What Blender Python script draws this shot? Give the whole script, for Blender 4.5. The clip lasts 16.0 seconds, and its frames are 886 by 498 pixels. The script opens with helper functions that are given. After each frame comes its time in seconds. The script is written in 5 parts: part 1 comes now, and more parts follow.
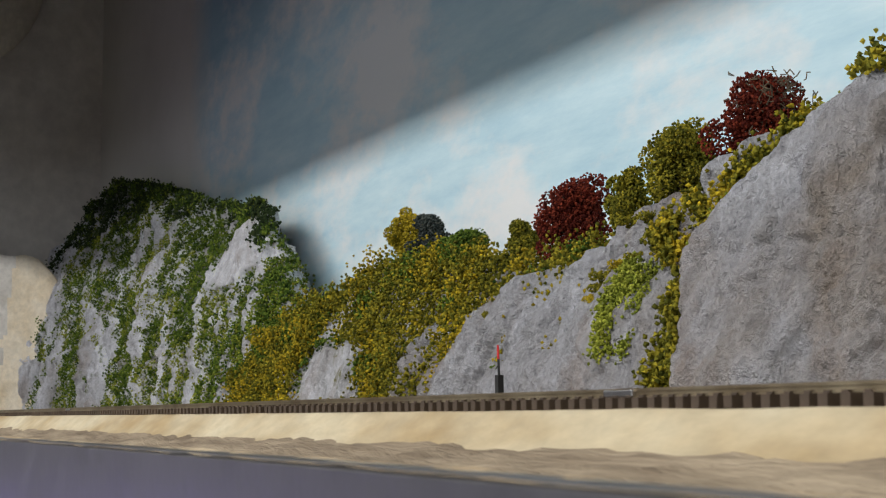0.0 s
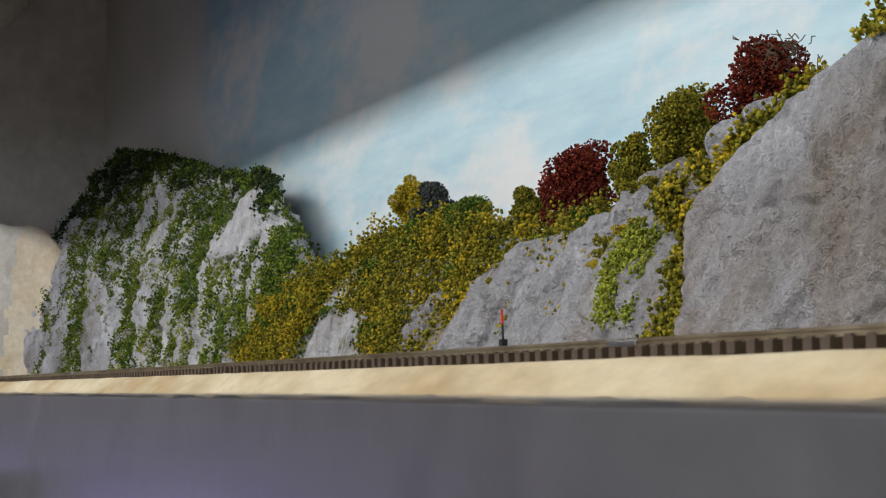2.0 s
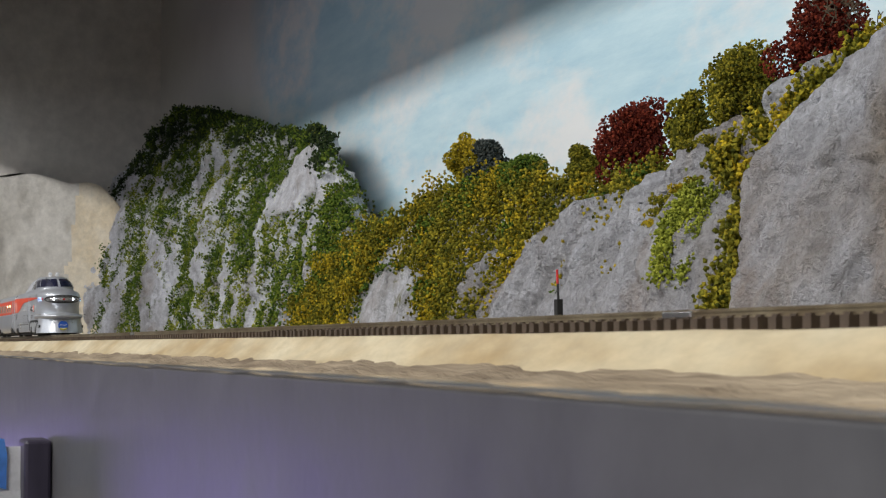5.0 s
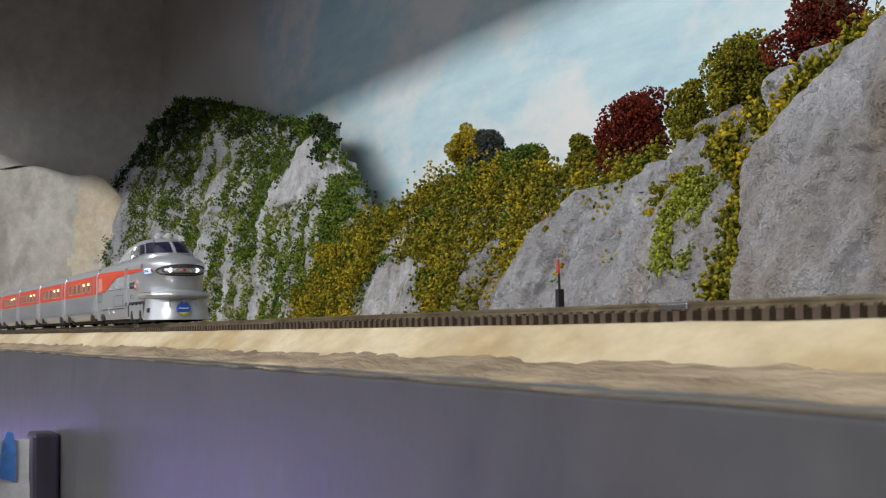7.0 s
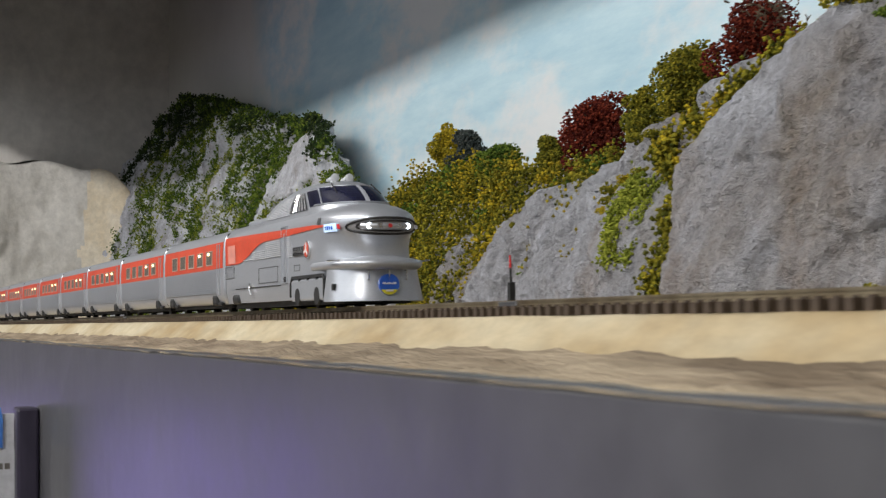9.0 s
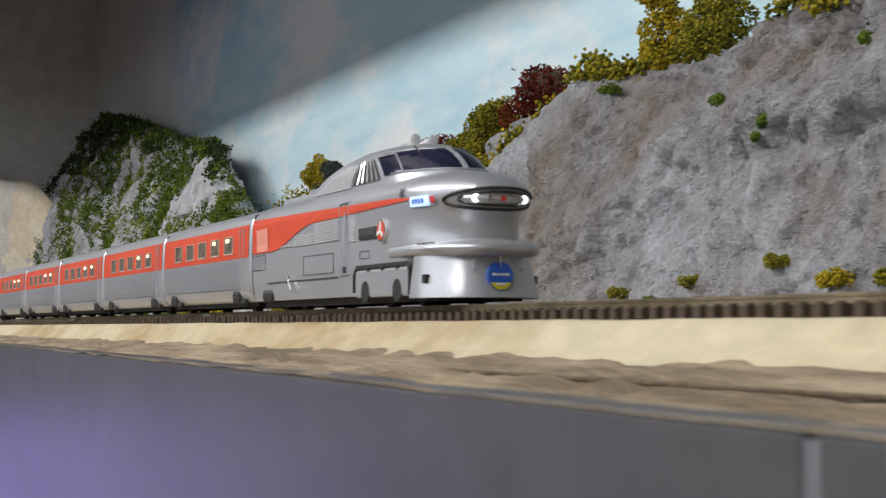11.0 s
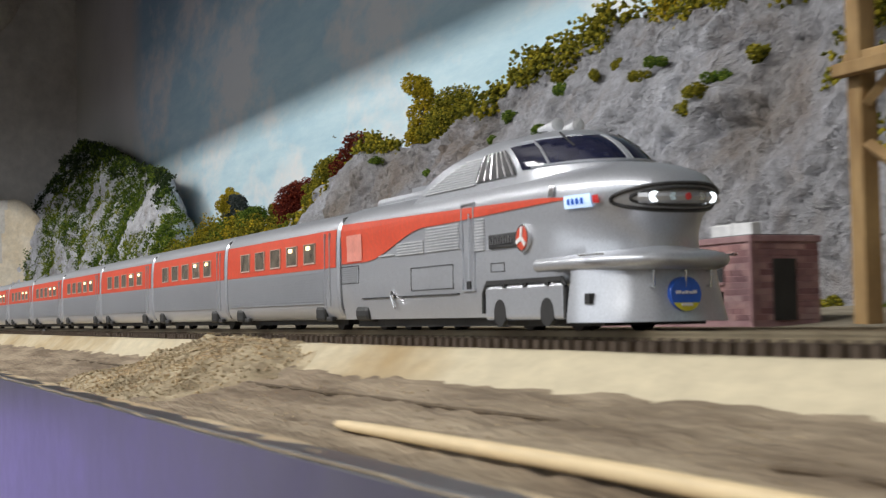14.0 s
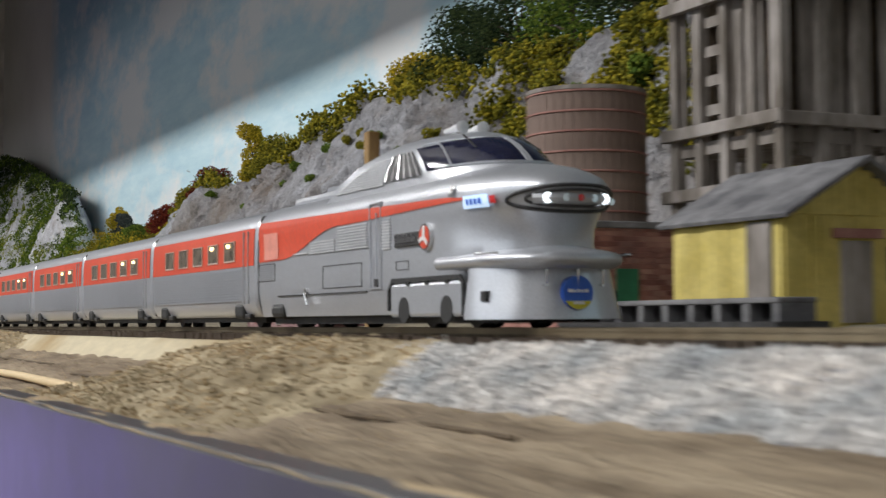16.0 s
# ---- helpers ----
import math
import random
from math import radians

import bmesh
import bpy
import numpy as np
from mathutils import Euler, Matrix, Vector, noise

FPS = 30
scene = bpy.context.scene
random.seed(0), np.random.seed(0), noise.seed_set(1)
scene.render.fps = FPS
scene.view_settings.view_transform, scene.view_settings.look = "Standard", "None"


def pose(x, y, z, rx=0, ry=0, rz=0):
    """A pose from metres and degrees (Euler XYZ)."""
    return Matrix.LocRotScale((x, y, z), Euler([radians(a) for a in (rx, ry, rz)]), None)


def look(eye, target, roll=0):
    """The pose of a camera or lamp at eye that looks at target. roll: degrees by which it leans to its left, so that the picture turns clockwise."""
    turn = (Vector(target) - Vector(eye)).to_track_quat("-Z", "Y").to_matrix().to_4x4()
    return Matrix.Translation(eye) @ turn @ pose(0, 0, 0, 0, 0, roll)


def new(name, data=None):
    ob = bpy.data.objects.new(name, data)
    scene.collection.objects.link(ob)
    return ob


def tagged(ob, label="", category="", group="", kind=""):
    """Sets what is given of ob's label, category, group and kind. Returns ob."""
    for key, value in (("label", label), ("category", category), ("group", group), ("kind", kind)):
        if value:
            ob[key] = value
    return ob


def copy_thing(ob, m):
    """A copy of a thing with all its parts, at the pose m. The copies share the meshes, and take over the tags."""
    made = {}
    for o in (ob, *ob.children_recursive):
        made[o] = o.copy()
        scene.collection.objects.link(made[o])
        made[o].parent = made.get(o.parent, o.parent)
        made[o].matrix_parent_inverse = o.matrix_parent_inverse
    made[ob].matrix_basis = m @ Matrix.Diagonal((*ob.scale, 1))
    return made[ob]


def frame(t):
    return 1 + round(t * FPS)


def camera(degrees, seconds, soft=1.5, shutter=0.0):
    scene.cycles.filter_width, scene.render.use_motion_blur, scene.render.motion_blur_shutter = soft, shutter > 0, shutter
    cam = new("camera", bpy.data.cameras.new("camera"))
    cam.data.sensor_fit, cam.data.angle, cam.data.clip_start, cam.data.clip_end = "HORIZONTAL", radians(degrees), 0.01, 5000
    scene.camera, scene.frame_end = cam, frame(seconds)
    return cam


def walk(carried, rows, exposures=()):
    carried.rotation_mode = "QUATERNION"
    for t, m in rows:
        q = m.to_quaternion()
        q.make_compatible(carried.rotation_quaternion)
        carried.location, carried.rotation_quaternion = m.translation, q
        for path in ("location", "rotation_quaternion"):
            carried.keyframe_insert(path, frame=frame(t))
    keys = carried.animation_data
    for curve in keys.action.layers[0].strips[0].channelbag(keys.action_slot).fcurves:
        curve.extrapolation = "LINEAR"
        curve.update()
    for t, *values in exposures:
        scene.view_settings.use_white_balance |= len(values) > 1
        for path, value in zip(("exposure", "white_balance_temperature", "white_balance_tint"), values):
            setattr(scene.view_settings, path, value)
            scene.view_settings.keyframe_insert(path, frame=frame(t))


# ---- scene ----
cam = camera(33.0, 16.0, 1.2, 0.5)
# seconds, eye x, y, z, yaw to the left of +y, pitch up, lean
PATH = [
    (0.0, -0.1136, -0.1845, -0.0058, 65.06, 6.37, -0.25),
    (0.5, -0.1139, -0.1841, -0.0067, 64.99, 6.32, -0.30),
    (1.0, -0.1143, -0.1849, -0.0086, 65.05, 6.01, -0.24),
    (1.5, -0.1152, -0.1837, -0.0104, 65.12, 5.62, -0.30),
    (2.0, -0.1138, -0.1842, -0.0106, 65.23, 5.30, -0.30),
    (2.5, -0.1135, -0.1846, -0.0076, 65.59, 4.98, -0.27),
    (3.0, -0.1128, -0.1849, -0.0070, 66.07, 4.56, -0.30),
    (3.5, -0.1122, -0.1848, -0.0068, 66.54, 4.23, -0.30),
    (4.0, -0.1136, -0.1838, -0.0066, 66.84, 3.96, -0.38),
    (4.5, -0.1125, -0.1846, -0.0067, 67.11, 3.72, -0.36),
    (5.0, -0.1129, -0.1845, -0.0067, 67.36, 3.55, -0.26),
    (7.5, -0.1012, -0.1873, -0.0057, 67.57, 2.99, -0.83),
    (8.0, -0.0877, -0.1878, -0.0064, 67.89, 2.86, -1.04),
    (8.5, -0.0571, -0.1875, -0.0049, 68.20, 2.68, -0.96),
    (11.0, 0.2523, -0.1846, -0.0062, 65.98, 2.98, -0.01),
    (11.5, 0.3110, -0.1765, -0.0123, 65.22, 3.26, -0.60),
    (12.0, 0.4215, -0.1860, -0.0030, 64.82, 2.80, -0.15),
    (12.5, 0.5102, -0.1827, 0.0031, 65.00, 2.68, -0.12),
    (13.0, 0.5930, -0.1850, 0.0014, 65.64, 2.47, 0.10),
    (13.5, 0.6916, -0.1842, 0.0019, 66.34, 2.29, -0.13),
    (14.0, 0.7766, -0.1800, 0.0040, 66.79, 2.58, -1.02),
    (14.5, 0.8914, -0.1841, 0.0035, 66.59, 2.42, -0.23),
    (15.0, 0.9945, -0.1904, 0.0020, 65.90, 2.34, -0.15),
    (15.5, 1.0921, -0.1817, 0.0072, 65.31, 2.57, -0.30),
    (16.0, 1.2042, -0.1718, 0.0018, 65.03, 2.75, -0.42),
]


def eye_pose(x, y, z, yaw, pitch, lean):
    return pose(x, y, z) @ pose(0, 0, 0, 0, 0, yaw) @ pose(0, 0, 0, 90 + pitch) @ pose(0, 0, 0, 0, 0, lean)


cam.data.dof.use_dof, cam.data.dof.focus_distance, cam.data.dof.aperture_fstop = True, 0.88, 85
walk(cam, [(r[0], eye_pose(*r[1:])) for r in PATH])

# ---- world and lights ----
world = bpy.data.worlds.new("room_air")
scene.world = world
world.use_nodes = True
world.node_tree.nodes["Background"].inputs[0].default_value = (0.75, 0.78, 0.85, 1)
world.node_tree.nodes["Background"].inputs[1].default_value = 0.065
scene.view_settings.exposure = 0.0


def area_lamp(name, eye, target, sx, sy, watts, colour):
    data = bpy.data.lights.new(name, "AREA")
    data.shape, data.size, data.size_y, data.energy, data.color = "RECTANGLE", sx, sy, watts, colour
    ob = new(name, data)
    ob.matrix_world = look(eye, target)
    return ob


# strip light over the aisle: it shines in under the valance
area_lamp("aisle_strip_light", (-0.5, -1.50, 1.25), (-0.5, 0.45, 0.1), 4.2, 0.10, 64, (1.0, 0.985, 0.965))
# cool fill lamp added behind the aisle to lift the dark parts
area_lamp("aisle_fill_light", (-0.4, -2.36, 0.55), (-0.4, 0.5, 0.15), 4.6, 1.0, 18, (0.88, 0.94, 1.0))
# unseen violet lamp added far down the aisle for the sheen on the fascia
area_lamp("violet_light", (-3.1, -0.62, -0.42), (-1.0, -0.12, -0.15), 0.9, 0.45, 2.1, (0.40, 0.30, 1.0))


# ---- materials ----
def nodes_of(name):
    m = bpy.data.materials.new(name)
    m.use_nodes = True
    nt = m.node_tree
    return m, nt, nt.nodes["Principled BSDF"]


def ramp(nt, fac, stops):
    r = nt.nodes.new("ShaderNodeValToRGB")
    while len(r.color_ramp.elements) > 2:
        r.color_ramp.elements.remove(r.color_ramp.elements[-1])
    while len(r.color_ramp.elements) < len(stops):
        r.color_ramp.elements.new(0.5)
    for e, (p, c) in zip(r.color_ramp.elements, stops):
        e.position, e.color = p, (*c, 1)
    nt.links.new(fac, r.inputs[0])
    return r.outputs[0]


def noise_tex(nt, scale, detail=4, rough=0.6, stretch=(1, 1, 1), coord="Object", kind="FBM"):
    tc = nt.nodes.new("ShaderNodeTexCoord")
    mp = nt.nodes.new("ShaderNodeMapping")
    mp.inputs["Scale"].default_value = stretch
    nt.links.new(tc.outputs[coord], mp.inputs[0])
    n = nt.nodes.new("ShaderNodeTexNoise")
    n.noise_type = kind
    n.inputs["Scale"].default_value, n.inputs["Detail"].default_value, n.inputs["Roughness"].default_value = scale, detail, rough
    nt.links.new(mp.outputs[0], n.inputs["Vector"])
    return n.outputs[0]


def mix(nt, fac, a, b, mode="MIX"):
    n = nt.nodes.new("ShaderNodeMix")
    n.data_type, n.blend_type = "RGBA", mode
    for sock, v in ((0, fac), (6, a), (7, b)):
        if isinstance(v, (int, float)):
            n.inputs[sock].default_value = v
        elif isinstance(v, tuple):
            n.inputs[sock].default_value = (*v, 1)
        else:
            nt.links.new(v, n.inputs[sock])
    return n.outputs[2]


def bump(nt, bsdf, height, strength, distance):
    b = nt.nodes.new("ShaderNodeBump")
    b.inputs["Strength"].default_value, b.inputs["Distance"].default_value = strength, distance
    nt.links.new(height, b.inputs["Height"])
    nt.links.new(b.outputs[0], bsdf.inputs["Normal"])


def surface(name, c1, c2, scale, rough=0.8, metal=0.0, fine=None, relief=0.0, stretch=(1, 1, 1), spread=(0.35, 0.65), glow=None):
    """A surface of two tones at a coarse scale, grain at a fine one, and relief in metres."""
    m, nt, b = nodes_of(name)
    fine = fine or scale * 7
    big = noise_tex(nt, scale, 4, 0.6, stretch)
    col = ramp(nt, big, [(spread[0], c1), (spread[1], c2)])
    grain = noise_tex(nt, fine, 3, 0.7, stretch)
    col = mix(nt, 0.35, col, ramp(nt, grain, [(0.3, (0.55, 0.55, 0.55)), (0.7, (1.25, 1.25, 1.25))]), "MULTIPLY")
    nt.links.new(col, b.inputs["Base Color"])
    r = ramp(nt, grain, [(0.2, (rough * 0.85,) * 3), (0.8, (min(1, rough * 1.12),) * 3)])
    nt.links.new(r, b.inputs["Roughness"])
    b.inputs["Metallic"].default_value = metal
    if relief:
        bump(nt, b, grain, 0.6, relief)
    if glow:
        b.inputs["Emission Color"].default_value, b.inputs["Emission Strength"].default_value = (*glow[:3], 1), glow[3]
    return m


def rock_material(name, tones, green=None, cover=0.0, deep=0.5):
    m, nt, b = nodes_of(name)
    big = noise_tex(nt, 7, 5, 0.62, (1, 1, 0.7))
    col = ramp(nt, big, [(0.3, tones[0]), (0.48, tones[1]), (0.66, tones[2])])
    # dark streaks put the shade between ribs into the colour
    streak = noise_tex(nt, 38, 5, 0.7, (1.6, 1.6, 0.55))
    col = mix(nt, 0.75, col, ramp(nt, streak, [(0.30, (deep, deep * 0.98, deep)), (0.48, (0.92, 0.92, 0.92)), (0.7, (1.25, 1.26, 1.28))]), "MULTIPLY")
    # the sunken cracks are darkened too, as crevice shade in the colour
    crack = noise_tex(nt, 16, 7, 0.5, (1.3, 1.3, 0.9), kind="RIDGED_MULTIFRACTAL")
    col = mix(nt, 0.8, col, ramp(nt, crack, [(0.10, (1.15, 1.15, 1.17)), (0.5, (0.98, 0.98, 0.98)), (0.95, (0.45, 0.44, 0.44))]), "MULTIPLY")
    wash = noise_tex(nt, 12, 5, 0.7, (1, 1, 0.6))
    col = mix(nt, ramp(nt, wash, [(0.52, (0, 0, 0)), (0.70, (0.55, 0.55, 0.55))]), col, (0.30, 0.22, 0.16))
    # small pits with their shade painted in and paler rims
    pit_shade = noise_tex(nt, 75, 4, 0.55, (1, 1, 0.8), kind="RIDGED_MULTIFRACTAL")
    col = mix(nt, 0.75, col, ramp(nt, pit_shade, [(0.25, (1.22, 1.22, 1.23)), (0.7, (1.06, 1.06, 1.06)), (1.0, (0.42, 0.41, 0.41))]), "MULTIPLY")
    fine = noise_tex(nt, 260, 4, 0.75)
    col = mix(nt, 0.5, col, ramp(nt, fine, [(0.32, (0.6, 0.6, 0.6)), (0.66, (1.3, 1.3, 1.3))]), "MULTIPLY")
    if green:
        patch = noise_tex(nt, 15, 6, 0.7, (0.8, 0.7, 0.4))
        mask = ramp(nt, patch, [(cover, (0, 0, 0)), (cover + 0.05, (1, 1, 1))])
        tone = ramp(nt, noise_tex(nt, 60, 5, 0.8), [(0.3, green[0]), (0.5, green[1]), (0.7, green[2])])
        col = mix(nt, mask, col, tone)
    nt.links.new(col, b.inputs["Base Color"])
    b.inputs["Roughness"].default_value = 0.85
    b.inputs["Specular IOR Level"].default_value = 0.25
    add = nt.nodes.new("ShaderNodeMath")
    add.operation = "ADD"
    nt.links.new(streak, add.inputs[0])
    nt.links.new(fine, add.inputs[1])
    sub = nt.nodes.new("ShaderNodeMath")
    sub.operation = "MULTIPLY_ADD"
    nt.links.new(crack, sub.inputs[0])
    sub.inputs[1].default_value = -0.8
    nt.links.new(add.outputs[0], sub.inputs[2])
    bump(nt, b, sub.outputs[0], 1.0, 0.009)
    return m


def foliage_material(name, tones):
    m, nt, b = nodes_of(name)
    g = nt.nodes.new("ShaderNodeNewGeometry")
    col = ramp(nt, g.outputs["Random Per Island"], [(0.0, tones[0]), (0.5, tones[1]), (1.0, tones[2])])
    patch = noise_tex(nt, 45, 3, 0.6)
    col = mix(nt, 0.7, col, ramp(nt, patch, [(0.35, (0.55, 0.6, 0.6)), (0.65, (1.35, 1.25, 1.1))]), "MULTIPLY")
    nt.links.new(col, b.inputs["Base Color"])
    b.inputs["Roughness"].default_value = 0.9
    b.inputs["Specular IOR Level"].default_value = 0.15
    return m


def sky_material():
    """Hand-painted sky: pale blue with brushed clouds, deeper blue high up, bare grey board past its left end."""
    m, nt, b = nodes_of("painted_sky")
    tc = nt.nodes.new("ShaderNodeTexCoord")
    sep = nt.nodes.new("ShaderNodeSeparateXYZ")
    nt.links.new(tc.outputs["Object"], sep.inputs[0])
    cloud = noise_tex(nt, 3.2, 7, 0.62, (1.0, 1.0, 1.9))
    brush = noise_tex(nt, 9, 6, 0.7, (0.55, 1, 3.0))
    blue = ramp(nt, brush, [(0.3, (0.42, 0.62, 0.72)), (0.55, (0.55, 0.73, 0.80)), (0.75, (0.66, 0.80, 0.85))])
    high = nt.nodes.new("ShaderNodeMapRange")
    high.inputs[1].default_value, high.inputs[2].default_value = 0.36, 1.0
    nt.links.new(sep.outputs[2], high.inputs[0])
    blue = mix(nt, high.outputs[0], blue, (0.22, 0.42, 0.55))
    white = ramp(nt, cloud, [(0.47, (0, 0, 0)), (0.60, (0.85, 0.85, 0.85))])
    col = mix(nt, white, blue, (0.80, 0.79, 0.78))
    # left end and upper left corner are unpainted
    edge = nt.nodes.new("ShaderNodeMath")
    edge.operation = "MULTIPLY_ADD"
    nt.links.new(noise_tex(nt, 14, 4, 0.7), edge.inputs[0])
    edge.inputs[1].default_value = 0.09
    nt.links.new(sep.outputs[0], edge.inputs[2])
    bare = nt.nodes.new("ShaderNodeMapRange")
    bare.inputs[1].default_value, bare.inputs[2].default_value = -2.78, -2.62
    nt.links.new(edge.outputs[0], bare.inputs[0])
    col = mix(nt, bare.outputs[0], ramp(nt, noise_tex(nt, 4, 4), [(0.3, (0.62, 0.60, 0.56)), (0.7, (0.70, 0.68, 0.64))]), col)
    nt.links.new(col, b.inputs["Base Color"])
    b.inputs["Roughness"].default_value = 0.85
    bump(nt, b, brush, 0.25, 0.002)
    return m


SKY = sky_material()
PLAIN_WALL = surface("grey_wall", (0.72, 0.68, 0.64), (0.80, 0.77, 0.73), 3, 0.9, relief=0.001)
ROOM_WALL = surface("room_wall", (0.74, 0.73, 0.71), (0.80, 0.79, 0.77), 2, 0.9, relief=0.001)
ROOM_FLOOR = surface("room_carpet", (0.10, 0.09, 0.09), (0.15, 0.13, 0.12), 6, 0.95, relief=0.002)
CREAM_PLASTER = surface("cream_plaster", (0.72, 0.60, 0.42), (0.84, 0.76, 0.62), 14, 0.9, fine=90, relief=0.004)
PLASTER = surface("bare_plaster", (0.56, 0.53, 0.48), (0.74, 0.71, 0.66), 9, 0.9, fine=70, relief=0.004)
ROCK = rock_material("cliff_rock", [(0.27, 0.235, 0.20), (0.38, 0.375, 0.385), (0.52, 0.525, 0.55)])
# stronger streak darkening here, for the shade in the hill's hollows
HILL_ROCK = rock_material("hill_rock", [(0.30, 0.28, 0.27), (0.60, 0.60, 0.63), (0.82, 0.83, 0.87)],
                          [(0.05, 0.09, 0.02), (0.14, 0.19, 0.03), (0.22, 0.24, 0.05)], 0.60, 0.30)
SLAB_ROCK = rock_material("pale_slab_rock", [(0.55, 0.53, 0.51), (0.68, 0.68, 0.70), (0.80, 0.81, 0.84)], deep=0.6)
MID_ROCK = rock_material("ridge_rock", [(0.34, 0.32, 0.30), (0.52, 0.52, 0.53), (0.70, 0.70, 0.73)],
                         [(0.07, 0.10, 0.02), (0.18, 0.18, 0.03), (0.28, 0.24, 0.04)], 0.62, 0.35)
LEAF_OLIVE = foliage_material("olive_foam", [(0.05, 0.058, 0.008), (0.19, 0.18, 0.02), (0.38, 0.32, 0.03)])
LEAF_GREEN = foliage_material("green_foam", [(0.02, 0.05, 0.01), (0.09, 0.15, 0.02), (0.21, 0.27, 0.04)])
LEAF_LIME = foliage_material("lime_grass", [(0.11, 0.14, 0.016), (0.26, 0.30, 0.04), (0.40, 0.43, 0.07)])
LEAF_DARK = foliage_material("dark_foam", [(0.012, 0.025, 0.012), (0.03, 0.05, 0.018), (0.06, 0.085, 0.03)])
LEAF_YELLOW = foliage_material("yellow_foam", [(0.15, 0.13, 0.012), (0.38, 0.29, 0.022), (0.58, 0.44, 0.028)])
LEAF_RED = foliage_material("red_foam", [(0.05, 0.008, 0.006), (0.13, 0.02, 0.012), (0.26, 0.05, 0.025)])
LEAF_BLUE = foliage_material("blue_grey_foam", [(0.03, 0.04, 0.04), (0.06, 0.075, 0.075), (0.11, 0.12, 0.11)])
# bark brown, used as well for the shade inside the tipple bin
BARK = surface("bark_and_bin_shade", (0.07, 0.05, 0.03), (0.14, 0.10, 0.06), 300, 0.9)
CORK = surface("painted_cork", (0.36, 0.26, 0.13), (0.56, 0.49, 0.34), 13, 0.85, fine=160, relief=0.0006, stretch=(0.5, 1, 1), spread=(0.36, 0.56))
SHELF = surface("raw_shelf_edge", (0.17, 0.125, 0.08), (0.40, 0.32, 0.22), 90, 0.95, fine=520, relief=0.0022, stretch=(0.16, 1, 1))
EDGE_WOOD = surface("pale_cut_edge", (0.42, 0.30, 0.17), (0.62, 0.50, 0.33), 60, 0.9, fine=500, relief=0.0008, stretch=(0.3, 1, 1))
DIRT = surface("sandy_dirt", (0.25, 0.195, 0.115), (0.51, 0.425, 0.28), 60, 0.95, fine=600, relief=0.0012)
SOIL = surface("layout_soil", (0.20, 0.17, 0.12), (0.34, 0.30, 0.22), 20, 0.95, fine=300, relief=0.002)
BALLAST = foliage_material("grey_ballast", [(0.30, 0.30, 0.31), (0.56, 0.56, 0.58), (0.80, 0.80, 0.82)])
BALLAST_BED = surface("ballast_bed", (0.22, 0.22, 0.24), (0.46, 0.46, 0.49), 500, 0.95, fine=1500, relief=0.0008)
GRIT = foliage_material("dirt_grains", [(0.22, 0.16, 0.09), (0.38, 0.30, 0.19), (0.54, 0.45, 0.31)])
FASCIA = surface("grey_fascia_paint", (0.075, 0.074, 0.078), (0.10, 0.098, 0.102), 5, 0.34, fine=90, relief=0.0002)
TIE = surface("tie_plastic", (0.050, 0.032, 0.020), (0.095, 0.066, 0.042), 90, 0.7, relief=0.0002)
RAIL = surface("weathered_rail", (0.20, 0.15, 0.09), (0.36, 0.30, 0.20), 40, 0.4, 0.7)
SILVER = surface("silver_paint", (0.53, 0.55, 0.59), (0.575, 0.595, 0.635), 25, 0.31, 0.55, fine=2500)
SILVER_DULL = surface("dull_silver", (0.47, 0.485, 0.515), (0.53, 0.545, 0.575), 25, 0.40, 0.45, fine=2500)
BRIGHT = surface("bright_aluminium", (0.70, 0.71, 0.73), (0.78, 0.79, 0.81), 60, 0.4, 0.25)
CHROME = surface("bright_metal", (0.70, 0.70, 0.72), (0.8, 0.8, 0.8), 60, 0.2, 0.95)
RED = surface("vermilion_paint", (0.62, 0.07, 0.03), (0.70, 0.09, 0.04), 30, 0.45, fine=700)
PINK = surface("faded_red_grille", (0.70, 0.26, 0.20), (0.75, 0.30, 0.24), 60, 0.6)
# black parts, and the shade painted into openings and recesses
BLACK = surface("black_rubber_and_recess_shade", (0.012, 0.012, 0.013), (0.022, 0.022, 0.022), 80, 0.6)
DARK_METAL = surface("dark_metal", (0.03, 0.03, 0.032), (0.06, 0.06, 0.06), 80, 0.5, 0.3)
GLASS_DARK = surface("tinted_glazing", (0.012, 0.013, 0.03), (0.02, 0.022, 0.05), 60, 0.08)
WINDOW_PANE = surface("coach_glazing", (0.10, 0.08, 0.06), (0.20, 0.17, 0.13), 160, 0.15, fine=500)
WINDOW_TRIM = surface("pale_window_trim", (0.50, 0.36, 0.30), (0.6, 0.45, 0.38), 90, 0.5)
LAMP_WHITE = surface("lit_headlamp", (0.9, 0.9, 0.9), (1, 1, 1), 50, 0.3, glow=(0.85, 0.93, 1.0, 3.0))
LAMP_WARM = surface("lit_bulb", (0.9, 0.7, 0.4), (1, 0.8, 0.5), 50, 0.3, glow=(1.0, 0.72, 0.35, 3.5))
BOARD_LIT = surface("lit_number_board", (0.55, 0.72, 0.95), (0.65, 0.8, 1.0), 50, 0.4, glow=(0.55, 0.75, 1.0, 0.55))
LAMP_RED = surface("red_lens", (0.6, 0.03, 0.03), (0.7, 0.05, 0.05), 50, 0.25)
BLUE = surface("blue_enamel", (0.02, 0.10, 0.50), (0.03, 0.14, 0.6), 60, 0.35)
YELLOW = surface("yellow_enamel", (0.62, 0.56, 0.03), (0.70, 0.62, 0.05), 60, 0.4)
WHITE = surface("white_paint", (0.74, 0.74, 0.74), (0.8, 0.8, 0.8), 40, 0.6)
